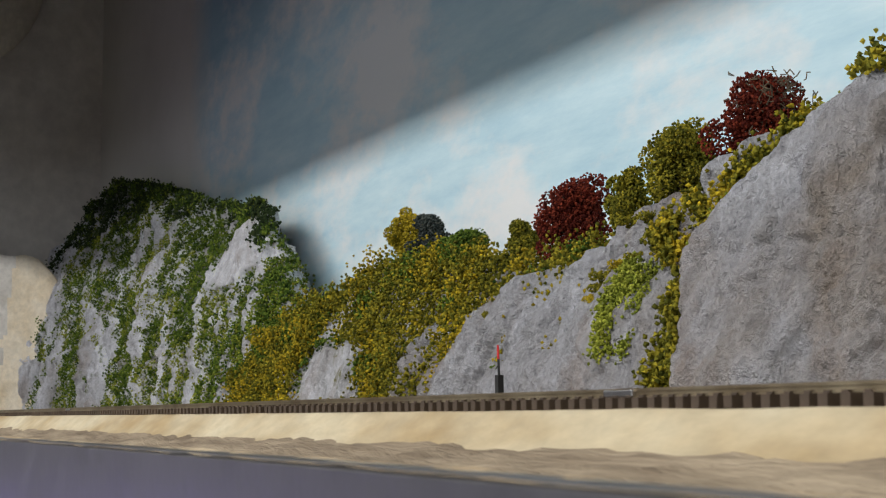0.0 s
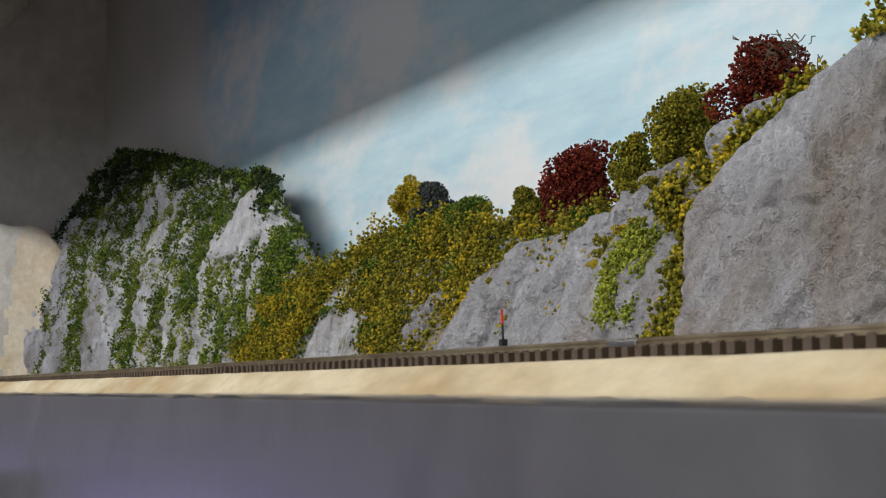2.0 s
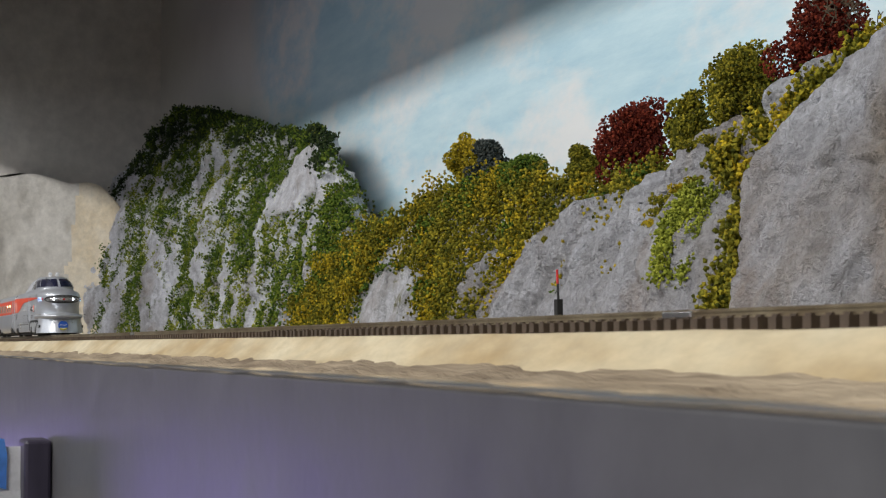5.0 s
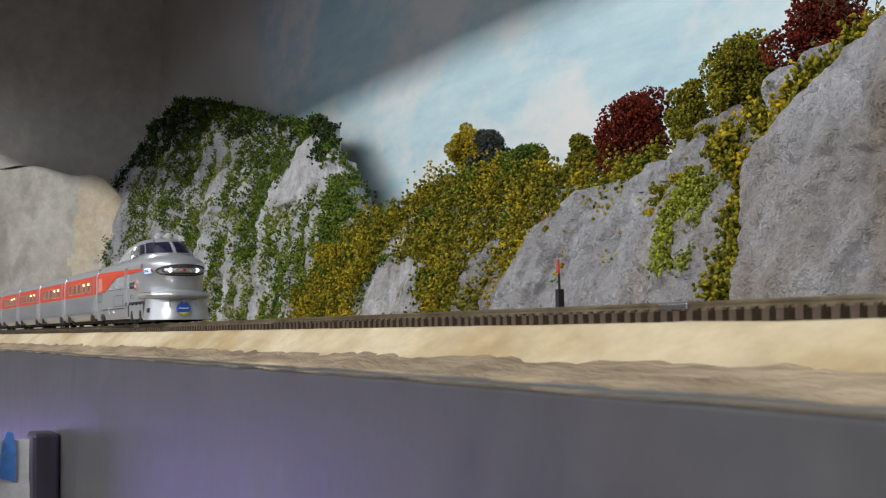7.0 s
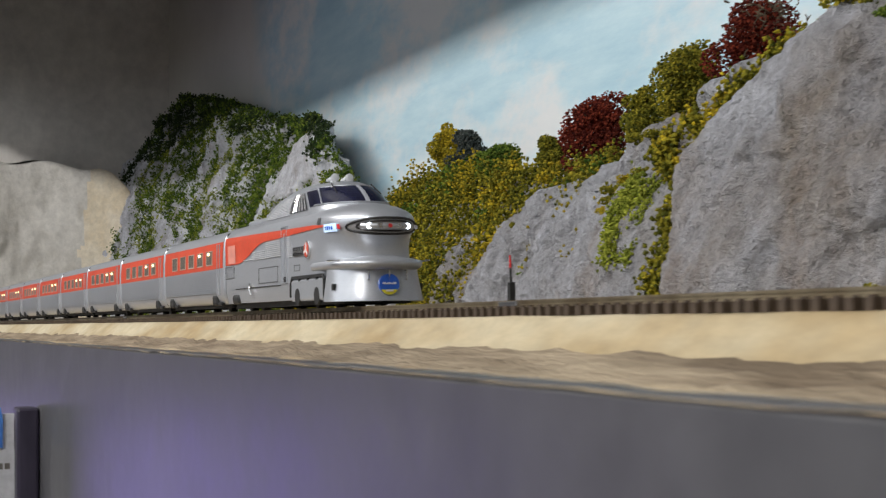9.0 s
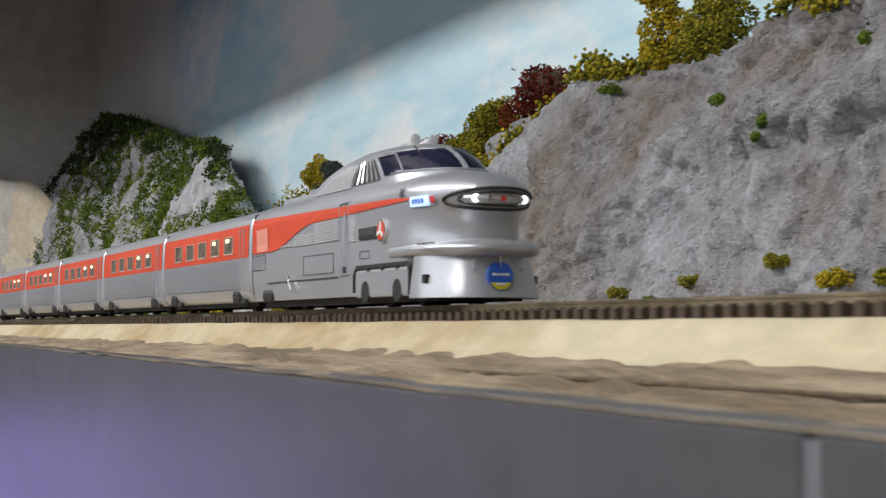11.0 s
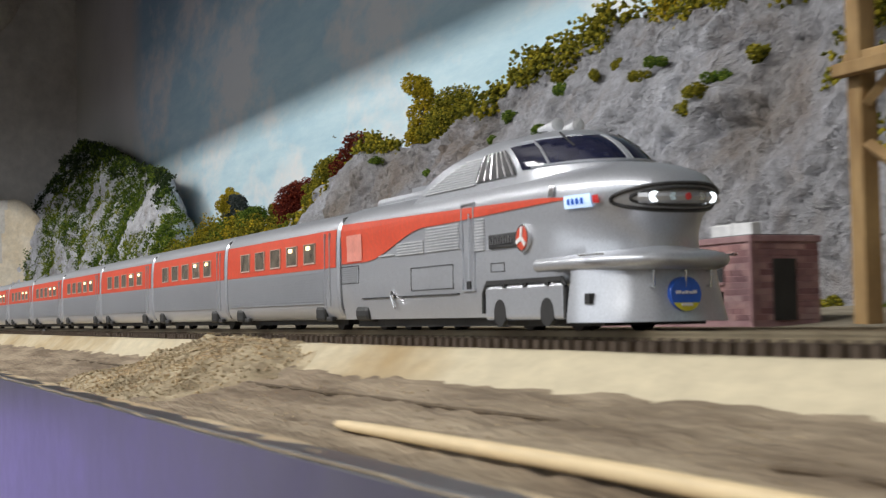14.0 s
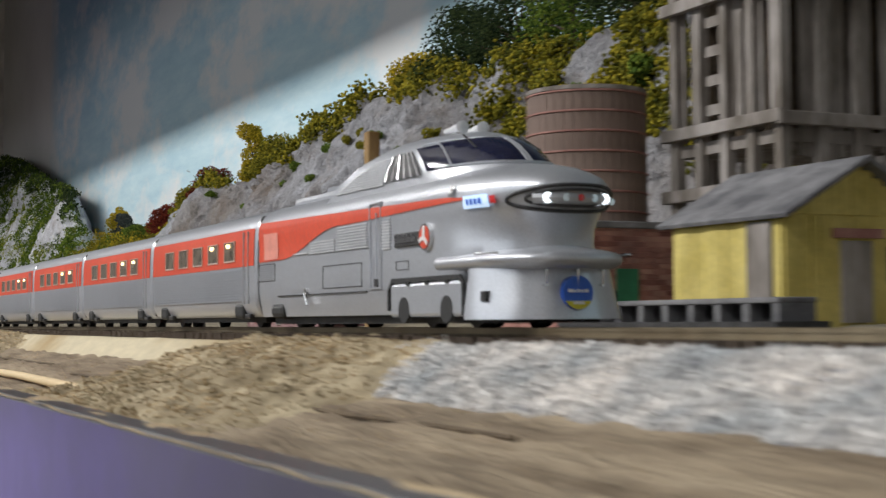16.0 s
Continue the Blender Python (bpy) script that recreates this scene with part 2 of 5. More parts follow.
BRICK_ROW = foliage_material("brick_faces", [(0.20, 0.09, 0.08), (0.30, 0.15, 0.13), (0.42, 0.25, 0.21)])
MAUVE_ROW = foliage_material("mauve_brick_faces", [(0.17, 0.09, 0.10), (0.26, 0.15, 0.155), (0.36, 0.24, 0.24)])
BRICK = surface("brick_red", (0.26, 0.12, 0.10), (0.38, 0.20, 0.17), 120, 0.9, fine=900, relief=0.0003)
MAUVE = surface("mauve_brick", (0.22, 0.12, 0.13), (0.32, 0.20, 0.20), 90, 0.9, fine=700, relief=0.0004)
TANK_WOOD = surface("stained_staves", (0.16, 0.11, 0.09), (0.32, 0.25, 0.21), 50, 0.9, fine=400, relief=0.0004, stretch=(1, 1, 0.25))
TIMBER = surface("grey_timber", (0.14, 0.12, 0.10), (0.36, 0.33, 0.31), 60, 0.9, fine=500, relief=0.0004, stretch=(1, 1, 0.3))
TIMBER_BROWN = surface("brown_timber", (0.22, 0.13, 0.05), (0.38, 0.25, 0.11), 60, 0.9, fine=500, relief=0.0004, stretch=(1, 1, 0.3))
PLANK = surface("bleached_plank", (0.34, 0.26, 0.16), (0.48, 0.38, 0.25), 70, 0.9, fine=500, relief=0.0004)
SHACK_YELLOW = surface("faded_yellow_boards", (0.52, 0.42, 0.11), (0.66, 0.55, 0.18), 60, 0.85, fine=400, relief=0.0003)
TAR = surface("roofing_felt", (0.10, 0.10, 0.11), (0.24, 0.24, 0.25), 60, 0.9, fine=400, relief=0.0004)
GREEN_PAINT = surface("green_paint", (0.02, 0.14, 0.07), (0.03, 0.2, 0.1), 60, 0.6)
DOWEL = surface("pale_birch", (0.66, 0.50, 0.28), (0.74, 0.59, 0.36), 30, 0.6, fine=500, stretch=(0.1, 1, 1))
COAL = surface("coal", (0.015, 0.015, 0.017), (0.05, 0.05, 0.055), 200, 0.6, relief=0.001)
CARD = surface("white_card", (0.74, 0.74, 0.76), (0.8, 0.8, 0.82), 20, 0.8)
SIGN_BLUE = surface("printed_blue", (0.08, 0.25, 0.75), (0.1, 0.3, 0.8), 40, 0.7)
HOLDER = surface("dark_stained_wood", (0.03, 0.025, 0.045), (0.06, 0.05, 0.08), 40, 0.4, stretch=(1, 1, 0.2))
PAPER_LAMP = surface("pale_shade", (0.62, 0.57, 0.49), (0.7, 0.65, 0.56), 8, 0.9, relief=0.0008)


# ---- building helpers ----
def part(name, bm, material, parent=None, label="", smooth=None):
    if smooth:
        for f in bm.faces:
            f.smooth = True
        for e in bm.edges:
            e.smooth = len(e.link_faces) == 2 and e.calc_face_angle(0) < radians(smooth)
    me = bpy.data.meshes.new(name)
    bm.to_mesh(me)
    bm.free()
    me.materials.append(material)
    ob = new(name, me)
    ob.parent = parent
    return tagged(ob, label)


def mesh_part(name, verts, faces, material, parent=None, label="", smooth=False):
    me = bpy.data.meshes.new(name)
    me.from_pydata(verts, [], faces)
    me.materials.append(material)
    if smooth:
        me.polygons.foreach_set("use_smooth", [True] * len(me.polygons))
    ob = new(name, me)
    ob.parent = parent
    return tagged(ob, label)


def thing(name, at, label, category, group="", kind=""):
    ob = new(name)
    ob.empty_display_size = 0.01
    ob.location = at
    return tagged(ob, label, category, group, kind)


def box(bm, x0, x1, y0, y1, z0, z1, bevel=0.0, m=None):
    r = bmesh.ops.create_cube(bm, size=1)
    vs = r["verts"]
    for v in vs:
        v.co = Vector(((x0 + x1) / 2 + v.co.x * (x1 - x0), (y0 + y1) / 2 + v.co.y * (y1 - y0), (z0 + z1) / 2 + v.co.z * (z1 - z0)))
        if m:
            v.co = m @ v.co
    if bevel:
        bmesh.ops.bevel(bm, geom=list({e for v in vs for e in v.link_edges}), offset=bevel, segments=2, affect="EDGES", profile=0.5)
    return bm


def boxed(*args, **kw):
    return box(bmesh.new(), *args, **kw)


def cyl(bm, a, b, r1, r2=None, seg=16):
    a, b = Vector(a), Vector(b)
    m = Matrix.Translation((a + b) / 2) @ (b - a).to_track_quat("Z", "Y").to_matrix().to_4x4()
    bmesh.ops.create_cone(bm, cap_ends=True, segments=seg, radius1=r1, radius2=r1 if r2 is None else r2, depth=(b - a).length, matrix=m)
    return bm


def cyled(*args, **kw):
    return cyl(bmesh.new(), *args, **kw)


def sweep(points, radii, seg=8, closed=False):
    """One continuous tube along points."""
    bm = bmesh.new()
    P = [Vector(p) for p in points]
    n = len(P)
    rings = []
    for i, p in enumerate(P):
        d = (P[(i + 1) % n] if closed or i < n - 1 else p) - (P[i - 1] if closed or i else p)
        m = d.to_track_quat("Z", "Y").to_matrix()
        r = radii if isinstance(radii, float) else radii[i]
        rings.append([bm.verts.new(p + m @ Vector((r * math.cos(a), r * math.sin(a), 0))) for a in np.linspace(0, 2 * math.pi, seg, endpoint=False)])
    for a, b in zip(rings, rings[1:] + (rings[:1] if closed else [])):
        for k in range(seg):
            bm.faces.new((a[k], a[(k + 1) % seg], b[(k + 1) % seg], b[k]))
    if not closed:
        bm.faces.new(list(reversed(rings[0])))
        bm.faces.new(rings[-1])
    bmesh.ops.recalc_face_normals(bm, faces=bm.faces)
    return bm


def lerp_at(x, table):
    return float(np.interp(x, [t[0] for t in table], [t[1] for t in table]))


OCTA = np.array([(1, 0, 0), (-1, 0, 0), (0, 1, 0), (0, -1, 0), (0, 0, 1), (0, 0, -1)], float)
OCTA_F = [(0, 2, 4), (2, 1, 4), (1, 3, 4), (3, 0, 4), (2, 0, 5), (1, 2, 5), (3, 1, 5), (0, 3, 5)]


def bits_mesh(centres, size, rng, flat=1.0):
    """Small irregular crumbs, one at each centre."""
    n = len(centres)
    s = size * rng.uniform(0.55, 1.35, (n, 6, 1))
    v = OCTA[None] * s * np.array([1, 1, flat])
    ang = rng.uniform(0, 6.283, (n, 3))
    c, sn = np.cos(ang), np.sin(ang)
    rz = np.zeros((n, 3, 3))
    rz[:, 0, 0], rz[:, 0, 1], rz[:, 1, 0], rz[:, 1, 1], rz[:, 2, 2] = c[:, 0], -sn[:, 0], sn[:, 0], c[:, 0], 1
    rx = np.zeros((n, 3, 3))
    rx[:, 1, 1], rx[:, 1, 2], rx[:, 2, 1], rx[:, 2, 2], rx[:, 0, 0] = c[:, 1], -sn[:, 1], sn[:, 1], c[:, 1], 1
    v = np.einsum("nij,nkj->nki", rz @ rx, v) + np.asarray(centres)[:, None]
    faces = [tuple(6 * i + k for k in f) for i in range(n) for f in OCTA_F]
    return v.reshape(-1, 3).tolist(), faces


def cloud_points(n, lobes, rng):
    """Points through a few overlapping lobes (x, y, z, r), thicker towards their shells."""
    w = np.array([l[3] ** 2 for l in lobes])
    pick = rng.choice(len(lobes), n, p=w / w.sum())
    d = rng.normal(size=(n, 3))
    d /= np.linalg.norm(d, axis=1)[:, None]
    rad = rng.uniform(0.45, 1.08, n) ** 0.6
    L = np.array(lobes)[pick]
    return L[:, :3] + d * (rad * L[:, 3])[:, None] * np.array([1, 1, 0.9])


# ---- room and backdrop ----
def slab(name, x0, x1, y0, y1, z0, z1, material, label, category, kind="structure"):
    return tagged(part(name, boxed(x0, x1, y0, y1, z0, z1), material), label, category, "", kind)


slab("backdrop", -3.65, 2.6, 0.55, 0.58, -0.6, 1.6, SKY, "hand-painted pale blue sky board with brushed clouds", "backdrop")
slab("wall_left", -3.66, -3.60, 0.05, 0.55, -0.6, 1.6, PLAIN_WALL, "plain grey end board of the layout", "wall")
slab("wall_right", 2.6, 2.66, -2.4, 0.58, -1.1, 1.6, ROOM_WALL, "plain beige room wall", "wall")
slab("wall_far_left", -5.3, -5.24, -2.4, 0.58, -1.1, 1.6, ROOM_WALL, "plain beige room wall", "wall")
slab("wall_back", -5.3, 2.66, -2.46, -2.4, -1.1, 1.6, ROOM_WALL, "plain beige wall behind the aisle", "wall")
slab("wall_behind_layout", -5.3, -3.65, 0.58, 0.64, -1.1, 1.6, ROOM_WALL, "plain beige room wall", "wall")
slab("floor", -5.3, 2.66, -2.4, 0.58, -1.14, -1.1, ROOM_FLOOR, "dark carpeted floor of the aisle", "floor")
slab("ceiling", -5.3, 2.66, -2.4, 0.64, 1.6, 1.64, ROOM_WALL, "plain pale ceiling", "ceiling")
slab("valance", -2.25, 2.6, -0.115, -0.10, 0.635, 1.6, HOLDER, "dark valance board hanging over the layout edge", "valance")
# this stretch is made pale to bounce light onto the end board
slab("valance_bounce_end", -5.2, -2.252, -0.115, -0.10, 0.635, 1.6, PLAIN_WALL, "unseen pale valance stretch added to bounce light onto the layout end", "valance")

# unseen board added to keep the strip light off the left end
slab("end_shade_board", -5.2, -2.25, -0.1205, -0.1155, 0.55, 1.6, HOLDER, "unseen dark board added to shade the layout end", "valance")

# rounded pale lampshade high by the end board
bm = bmesh.new()
bmesh.ops.create_uvsphere(bm, u_segments=48, v_segments=24, radius=0.21)
bmesh.ops.scale(bm, vec=(0.35, 1, 1), verts=bm.verts)
shade = tagged(part("wall_lampshade", bm, PAPER_LAMP, None, smooth=60), "large pale rounded paper shade on the end board", "lampshade")
shade.location = (-3.55, 0.19, 0.98)

# ---- layout deck, fascia, roadbed ----
slab("ground", -5.2, 2.6, -0.1135, 0.55, -0.06, -0.0235, SHELF, "rough wooden layout deck", "ground")


def sheet(name, x0, x1, nx, profile, material, label, category, amp, scale, kind="structure", seed=0.0, shape=None):
    """A strip swept along x over a profile of (y, z), roughened."""
    P = []
    for (ya, za), (yb, zb) in zip(profile, profile[1:]):
        n = max(1, int(math.hypot(yb - ya, zb - za) / 0.003))
        P += [(ya + (yb - ya) * k / n, za + (zb - za) * k / n) for k in range(n)]
    P.append(profile[-1])
    verts, faces, m = [], [], len(P)
    for i in range(nx + 1):
        x = x0 + (x1 - x0) * i / nx
        for y, z in P:
            d = noise.fractal(Vector((x * scale * 0.5, y * scale, z * scale + seed)), 0.9, 2.0, 4) * amp
            dz = shape(x, y) if shape else 0
            verts.append((x, y, z + d + dz))
    for i in range(nx):
        for k in range(m - 1):
            a = i * m + k
            faces.append((a, a + m, a + m + 1, a + 1))
    ob = mesh_part(name, verts, faces, material, smooth=True)
    return tagged(ob, label, category, "", kind)


EDGE = [(-5, -0.0118), (-0.30, -0.0118), (0.0, -0.0126), (0.20, -0.0136), (0.5, -0.0142), (3, -0.0142)]


sheet("shelf_top", -4.4, 2.6, 900, [(-0.1145, -0.0230), (-0.090, -0.0226), (-0.066, -0.0212), (-0.048, -0.0172), (-0.0268, -0.0130), (-0.012, -0.0128)],
      SHELF, "raw frayed wooden shelf beside the roadbed", "shelf", 0.0014, 170)
sheet("roadbed", -4.4, 2.6, 700, [(-0.0285, -0.0140), (-0.0262, -0.0128), (-0.0180, -0.0052), (-0.0165, -0.0046), (0.0165, -0.0046), (0.027, -0.0050)],
      CORK, "cream-painted cork roadbed with a sloping shoulder", "roadbed", 0.00025, 60)
sheet("layout_soil", -4.4, 2.6, 500, [(0.0185, -0.0052), (0.06, -0.0046), (0.15, -0.0035), (0.34, 0.006), (0.42, 0.01)],
      SOIL, "brown scattered soil between track and cliff", "soil", 0.0012, 40)

fascia = thing("fascia", (0, 0, 0), "dark grey painted fascia panels along the layout edge", "fascia", "", "structure")
JOINTS = [-5.2, -2.27, -1.05, 0.168, 1.39, 2.6]
for a, b in zip(JOINTS, JOINTS[1:]):
    n = 40
    xs = [a + 0.0007 + (b - a - 0.0014) * k / n for k in range(n + 1)]
    bm = bmesh.new()
    rows = []
    for x in xs:
        zt = lerp_at(x, EDGE) + 0.0004
        rows.append([bm.verts.new((x, y, z)) for y, z in ((-0.1195, -0.75), (-0.1195, zt - 0.0008), (-0.1188, zt), (-0.1140, zt), (-0.1140, -0.75))])
    for p, q in zip(rows, rows[1:]):
        for k in range(5):
            bm.faces.new((p[k], q[k], q[(k + 1) % 5], p[(k + 1) % 5]))
    bm.faces.new(rows[0])
    bm.faces.new(list(reversed(rows[-1])))
    bmesh.ops.recalc_face_normals(bm, faces=bm.faces)
    part("panel", bm, FASCIA, fascia)
part("joint_strip", boxed(0.1676, 0.1684, -0.1192, -0.117, -0.30, -0.0140), SILVER_DULL, fascia, "pale chipped joint strip")
sheet("edge_trim", -4.4, 2.6, 600, [(-0.1196, -0.0229), (-0.1135, -0.0226)], EDGE_WOOD, "pale chipped top edge of the fascia", "edge trim", 0.0004, 300, shape=lambda x, y: lerp_at(x, EDGE) + 0.0230)


# ---- cliffs ----
def smooth01(x):
    x = min(1.0, max(0.0, x))
    return x * x * (3 - 2 * x)


def cliff(name, top, foot, lean, back, nx, nz, amp, material, label, seed, bulge=0.0, extra=None, rough=0.35):
    """A rock face: top is (x, height), foot the y of its base by x; it leans back by lean and rolls over to y = back."""
    x0, x1 = top[0][0], top[-1][0]
    verts, faces = [], []
    for i in range(nx + 1):
        x = x0 + (x1 - x0) * i / nx
        zt = lerp_at(x, top)
        yf = lerp_at(x, foot)
        for k in range(nz + 1):
            v = k / nz
            if v < 0.82:
                w = v / 0.82
                z = -0.008 + (zt * 0.93 + 0.008) * w
                y = yf + lean * zt * (w ** 1.6) - bulge * math.sin(w * 3.1) * zt
            else:
                w = (v - 0.82) / 0.18
                ye = yf + lean * zt
                q = min(1.0, w / 0.4)
                r = max(0.0, (w - 0.4) / 0.6)
                y = ye + 0.016 * q + (back - ye - 0.016) * r
                z = zt * (0.93 + 0.07 * math.sin(q * 1.57) - 0.72 * r)
            p = Vector((x * 9 + seed, y * 9, z * 5.5))
            big = noise.fractal(p, 0.8, 2.1, 3)
            crag = noise.ridged_multi_fractal(Vector((x * 13 + seed, y * 13, z * 11 + 0.6 * big)), 0.85, 2.1, 5, 1.0, 2.0) - 1.0
            fine = noise.fractal(Vector((x * 90, y * 90 + seed, z * 70)), 0.7, 2.0, 3)
            q = Vector((x * 10 + seed + 0.5 * big, y * 5, z * 13 - x * 4 + 0.5 * fine))
            dist, near = noise.voronoi(q)
            block = noise.noise(near[0] * 3.7) * 0.9 - 0.75 * math.exp(-((dist[1] - dist[0]) / 0.07) ** 2)
            fade = min(1.0, 6 * v) if v < 0.2 else 1
            d = amp * (0.85 * big - 0.60 * crag + 0.26 * fine + rough * (0.35 + 0.65 * smooth01((x + 0.75) / 0.3)) * block) * (0.5 + 0.5 * fade)
            if extra:
                d += extra(x, z)
            verts.append((x + 0.25 * d, min(0.547, y - d), z + 0.35 * d * (1 if v > 0.7 else 0.3)))
    n = nz + 1
    for i in range(nx):
        for k in range(nz):
            a = i * n + k
            faces.append((a, a + n, a + n + 1, a + 1))
    ob = mesh_part(name, verts, faces, material, smooth=True)
    tagged(ob, label, "cliff", "", "structure")
    return ob, np.array(verts).reshape(nx + 1, nz + 1, 3)


GULLY_RIGHT = [(0.02, -0.891), (0.056, -0.902), (0.09, -0.916), (0.117, -0.896), (0.143, -0.874), (0.166, -0.833), (0.2, -0.80)]
GULLY_LEFT = [(0.02, -0.942), (0.044, -0.938), (0.067, -0.954), (0.094, -0.958), (0.113, -0.985), (0.131, -0.948), (0.142, -0.922), (0.16, -0.89), (0.2, -0.85)]


def gully(x, z):
    """The groove that parts the low dome from the tall one, the tall one's swell and the crack across its foot."""
    right = lerp_at(z, GULLY_RIGHT)
    g = -0.026 * math.exp(-((x - right + 0.024) / 0.020) ** 2)
    g += 0.026 * smooth01((x - right) / 0.035) * math.exp(-(max(0.0, x + 0.82) / 0.13) ** 2)
    if -0.93 < x < -0.74:
        zc = 0.088 + 0.006 * noise.noise(Vector((x * 45, 0, 8)))
        g -= 0.007 * math.exp(-((z - zc) / 0.0032) ** 2) * (0.5 + noise.noise(Vector((x * 60, 3, 8))))
    # long shelving ledge and overhang on the tall face
    if -0.62 < x < 0.0:
        zl = 0.118 + 0.05 * (x + 0.35) + 0.010 * noise.noise(Vector((x * 18, 0, 2)))
        g += (0.012 * math.exp(-((z - zl - 0.012) / 0.013) ** 2) - 0.010 * math.exp(-((z - zl + 0.008) / 0.007) ** 2)) * (0.6 + 0.8 * noise.noise(Vector((x * 11, 5, 2))))
    return g


def rib(x, y, z):
    """Slanting upright ribs of the hill: high on bare rock, low in the mossy hollows between."""
    return noise.fractal(Vector(((x + 0.28 * z) * 20, y * 6, z * 5.5)), 0.8, 2, 5)


def hill_ribs(x, z):
    return -0.024 * rib(x, 0.4, z)


HILL_TOP = [(-3.60, 0.10), (-3.55, 0.25), (-3.46, 0.335), (-3.36, 0.39), (-3.29, 0.438), (-3.20, 0.455), (-3.072, 0.460), (-2.90, 0.432), (-2.77, 0.408), (-2.62, 0.374), (-2.50, 0.350), (-2.36, 0.326), (-2.25, 0.304), (-2.18, 0.300), (-2.125, 0.286), (-2.065, 0.244), (-2.0, 0.194), (-1.915, 0.140), (-1.84, 0.10), (-1.74, 0.05)]
hill, HILL = cliff("rocky_hill", HILL_TOP, [(-3.6, 0.29), (-3.5, 0.30), (-3.2, 0.345), (-2.5, 0.375), (-1.7, 0.41)], 0.29, 0.547, 380, 120, 0.018, HILL_ROCK,
                   "steep pale rock hill streaked with green moss", 3.1, 0.0, hill_ribs)
RIDGE_TOP = [(-1.98, 0.06), (-1.88, 0.108), (-1.81, 0.122), (-1.735, 0.136), (-1.632, 0.155), (-1.57, 0.160), (-1.483, 0.155), (-1.393, 0.145), (-1.334, 0.132), (-1.28, 0.127), (-1.197, 0.126), (-1.1, 0.130), (-1.0, 0.14), (-0.9, 0.155), (-0.75, 0.15)]
ridge, RIDGE = cliff("bushy_ridge", RIDGE_TOP, [(-2, 0.38), (-1.4, 0.385), (-0.7, 0.40)], 0.36, 0.547, 240, 60, 0.012, MID_ROCK,
                     "low rock ridge overgrown with olive and yellow scrub", 9.7)
CLIFF_TOP = [(-1.50, 0.006), (-1.478, 0.040), (-1.437, 0.066), (-1.373, 0.080), (-1.291, 0.092), (-1.197, 0.117), (-1.106, 0.128), (-1.064, 0.134), (-1.033, 0.146), (-0.996, 0.153), (-0.95, 0.160), (-0.90, 0.172),
             (-0.867, 0.182), (-0.839, 0.189), (-0.80, 0.191), (-0.685, 0.181), (-0.60, 0.187), (-0.547, 0.204), (-0.49, 0.217), (-0.44, 0.228), (-0.37, 0.237), (-0.25, 0.247), (-0.18, 0.245), (-0.1, 0.238), (-0.03, 0.230), (0.1, 0.225), (0.4, 0.225), (0.8, 0.24), (1.1, 0.25)]
face, CLIFF = cliff("grey_cliff", CLIFF_TOP, [(-1.5, 0.385), (-1.3, 0.363), (-1.2, 0.352), (-0.8, 0.335), (0.0, 0.335), (0.5, 0.36), (2.5, 0.36)], 0.36, 0.547, 960, 112, 0.016, ROCK,
                    "tall grey carved-plaster cliff with crevices", 21.3, 0.02, gully, 0.55)


# bare plaster shell at the left end
verts, faces, n, m = [], [], 50, 40
for i in range(n + 1):
    u = i / n
    for k in range(m + 1):
        v = k / m
        y = 0.055 + 0.40 * u
        z = -0.005 + (0.395 - 0.04 * u - 0.10 * smooth01((u - 0.70) / 0.3) + 0.008 * math.sin(u * 17)) * v
        x = -3.46 + 0.285 * u ** 2 * (1 - 0.35 * v) + 0.10 * (1 - u) ** 3 * (1 - v) + 0.02 * noise.fractal(Vector((y * 14, z * 9, 4)), 0.8, 2, 4)
        verts.append((x if v < 0.97 else -3.60, y, z))
for i in range(n):
    for k in range(m):
        a = i * (m + 1) + k
        faces.append((a, a + m + 1, a + m + 2, a + 1))
shell = mesh_part("plaster_shell", verts, faces, PLASTER, smooth=True)
shell.data.materials.append(CREAM_PLASTER)
for f in shell.data.polygons:
    c = f.center
    if c.y > 0.285 + 0.12 * c.z + 0.02 * noise.noise(Vector((c.z * 30, 0, 3))):
        f.material_index = 1
tagged(shell, "unpainted cream plaster landform at the layout end", "plaster", "", "structure")


# smooth pale slab on the hill face
def slab_form(x, z):
    v = (z - 0.235) / 0.064
    u = (x + 2.160) / 0.130
    return abs(1.25 * (u - 0.38 * v) + 0.12 * math.sin(5 * v)) ** 2.6 + abs(v) ** 4


def on_slab(x, z):
    return slab_form(x, z) < 0.62


i0, i1 = int(np.argmin(np.abs(HILL[:, 5, 0] + 2.34))), int(np.argmin(np.abs(HILL[:, 5, 0] + 2.01)))
k0, k1 = int(np.argmin(np.abs(HILL[i0, :88, 2] - 0.145))), 100
slab_grid = HILL[i0:i1, k0:k1].copy()
mean_y = [float(slab_grid[:, k, 1].mean()) for k in range(k1 - k0)]
for i in range(slab_grid.shape[0]):
    for k in range(slab_grid.shape[1]):
        r = slab_form(slab_grid[i, k, 0], slab_grid[i, k, 2])
        slab_grid[i, k, 1] = 0.35 * slab_grid[i, k, 1] + 0.65 * mean_y[k] - 0.012 + 0.06 * min(2.0, max(0.0, r - 0.5))
n = slab_grid.shape[1]
faces = [(i * n + k, (i + 1) * n + k, (i + 1) * n + k + 1, i * n + k + 1) for i in range(slab_grid.shape[0] - 1) for k in range(n - 1) if slab_form(slab_grid[i, k, 0], slab_grid[i, k, 2]) < 1.05]
tagged(mesh_part("rock_slab", slab_grid.reshape(-1, 3).tolist(), faces, SLAB_ROCK, smooth=True), "smooth pale bare rock slab on the hill face", "rock", "", "structure")


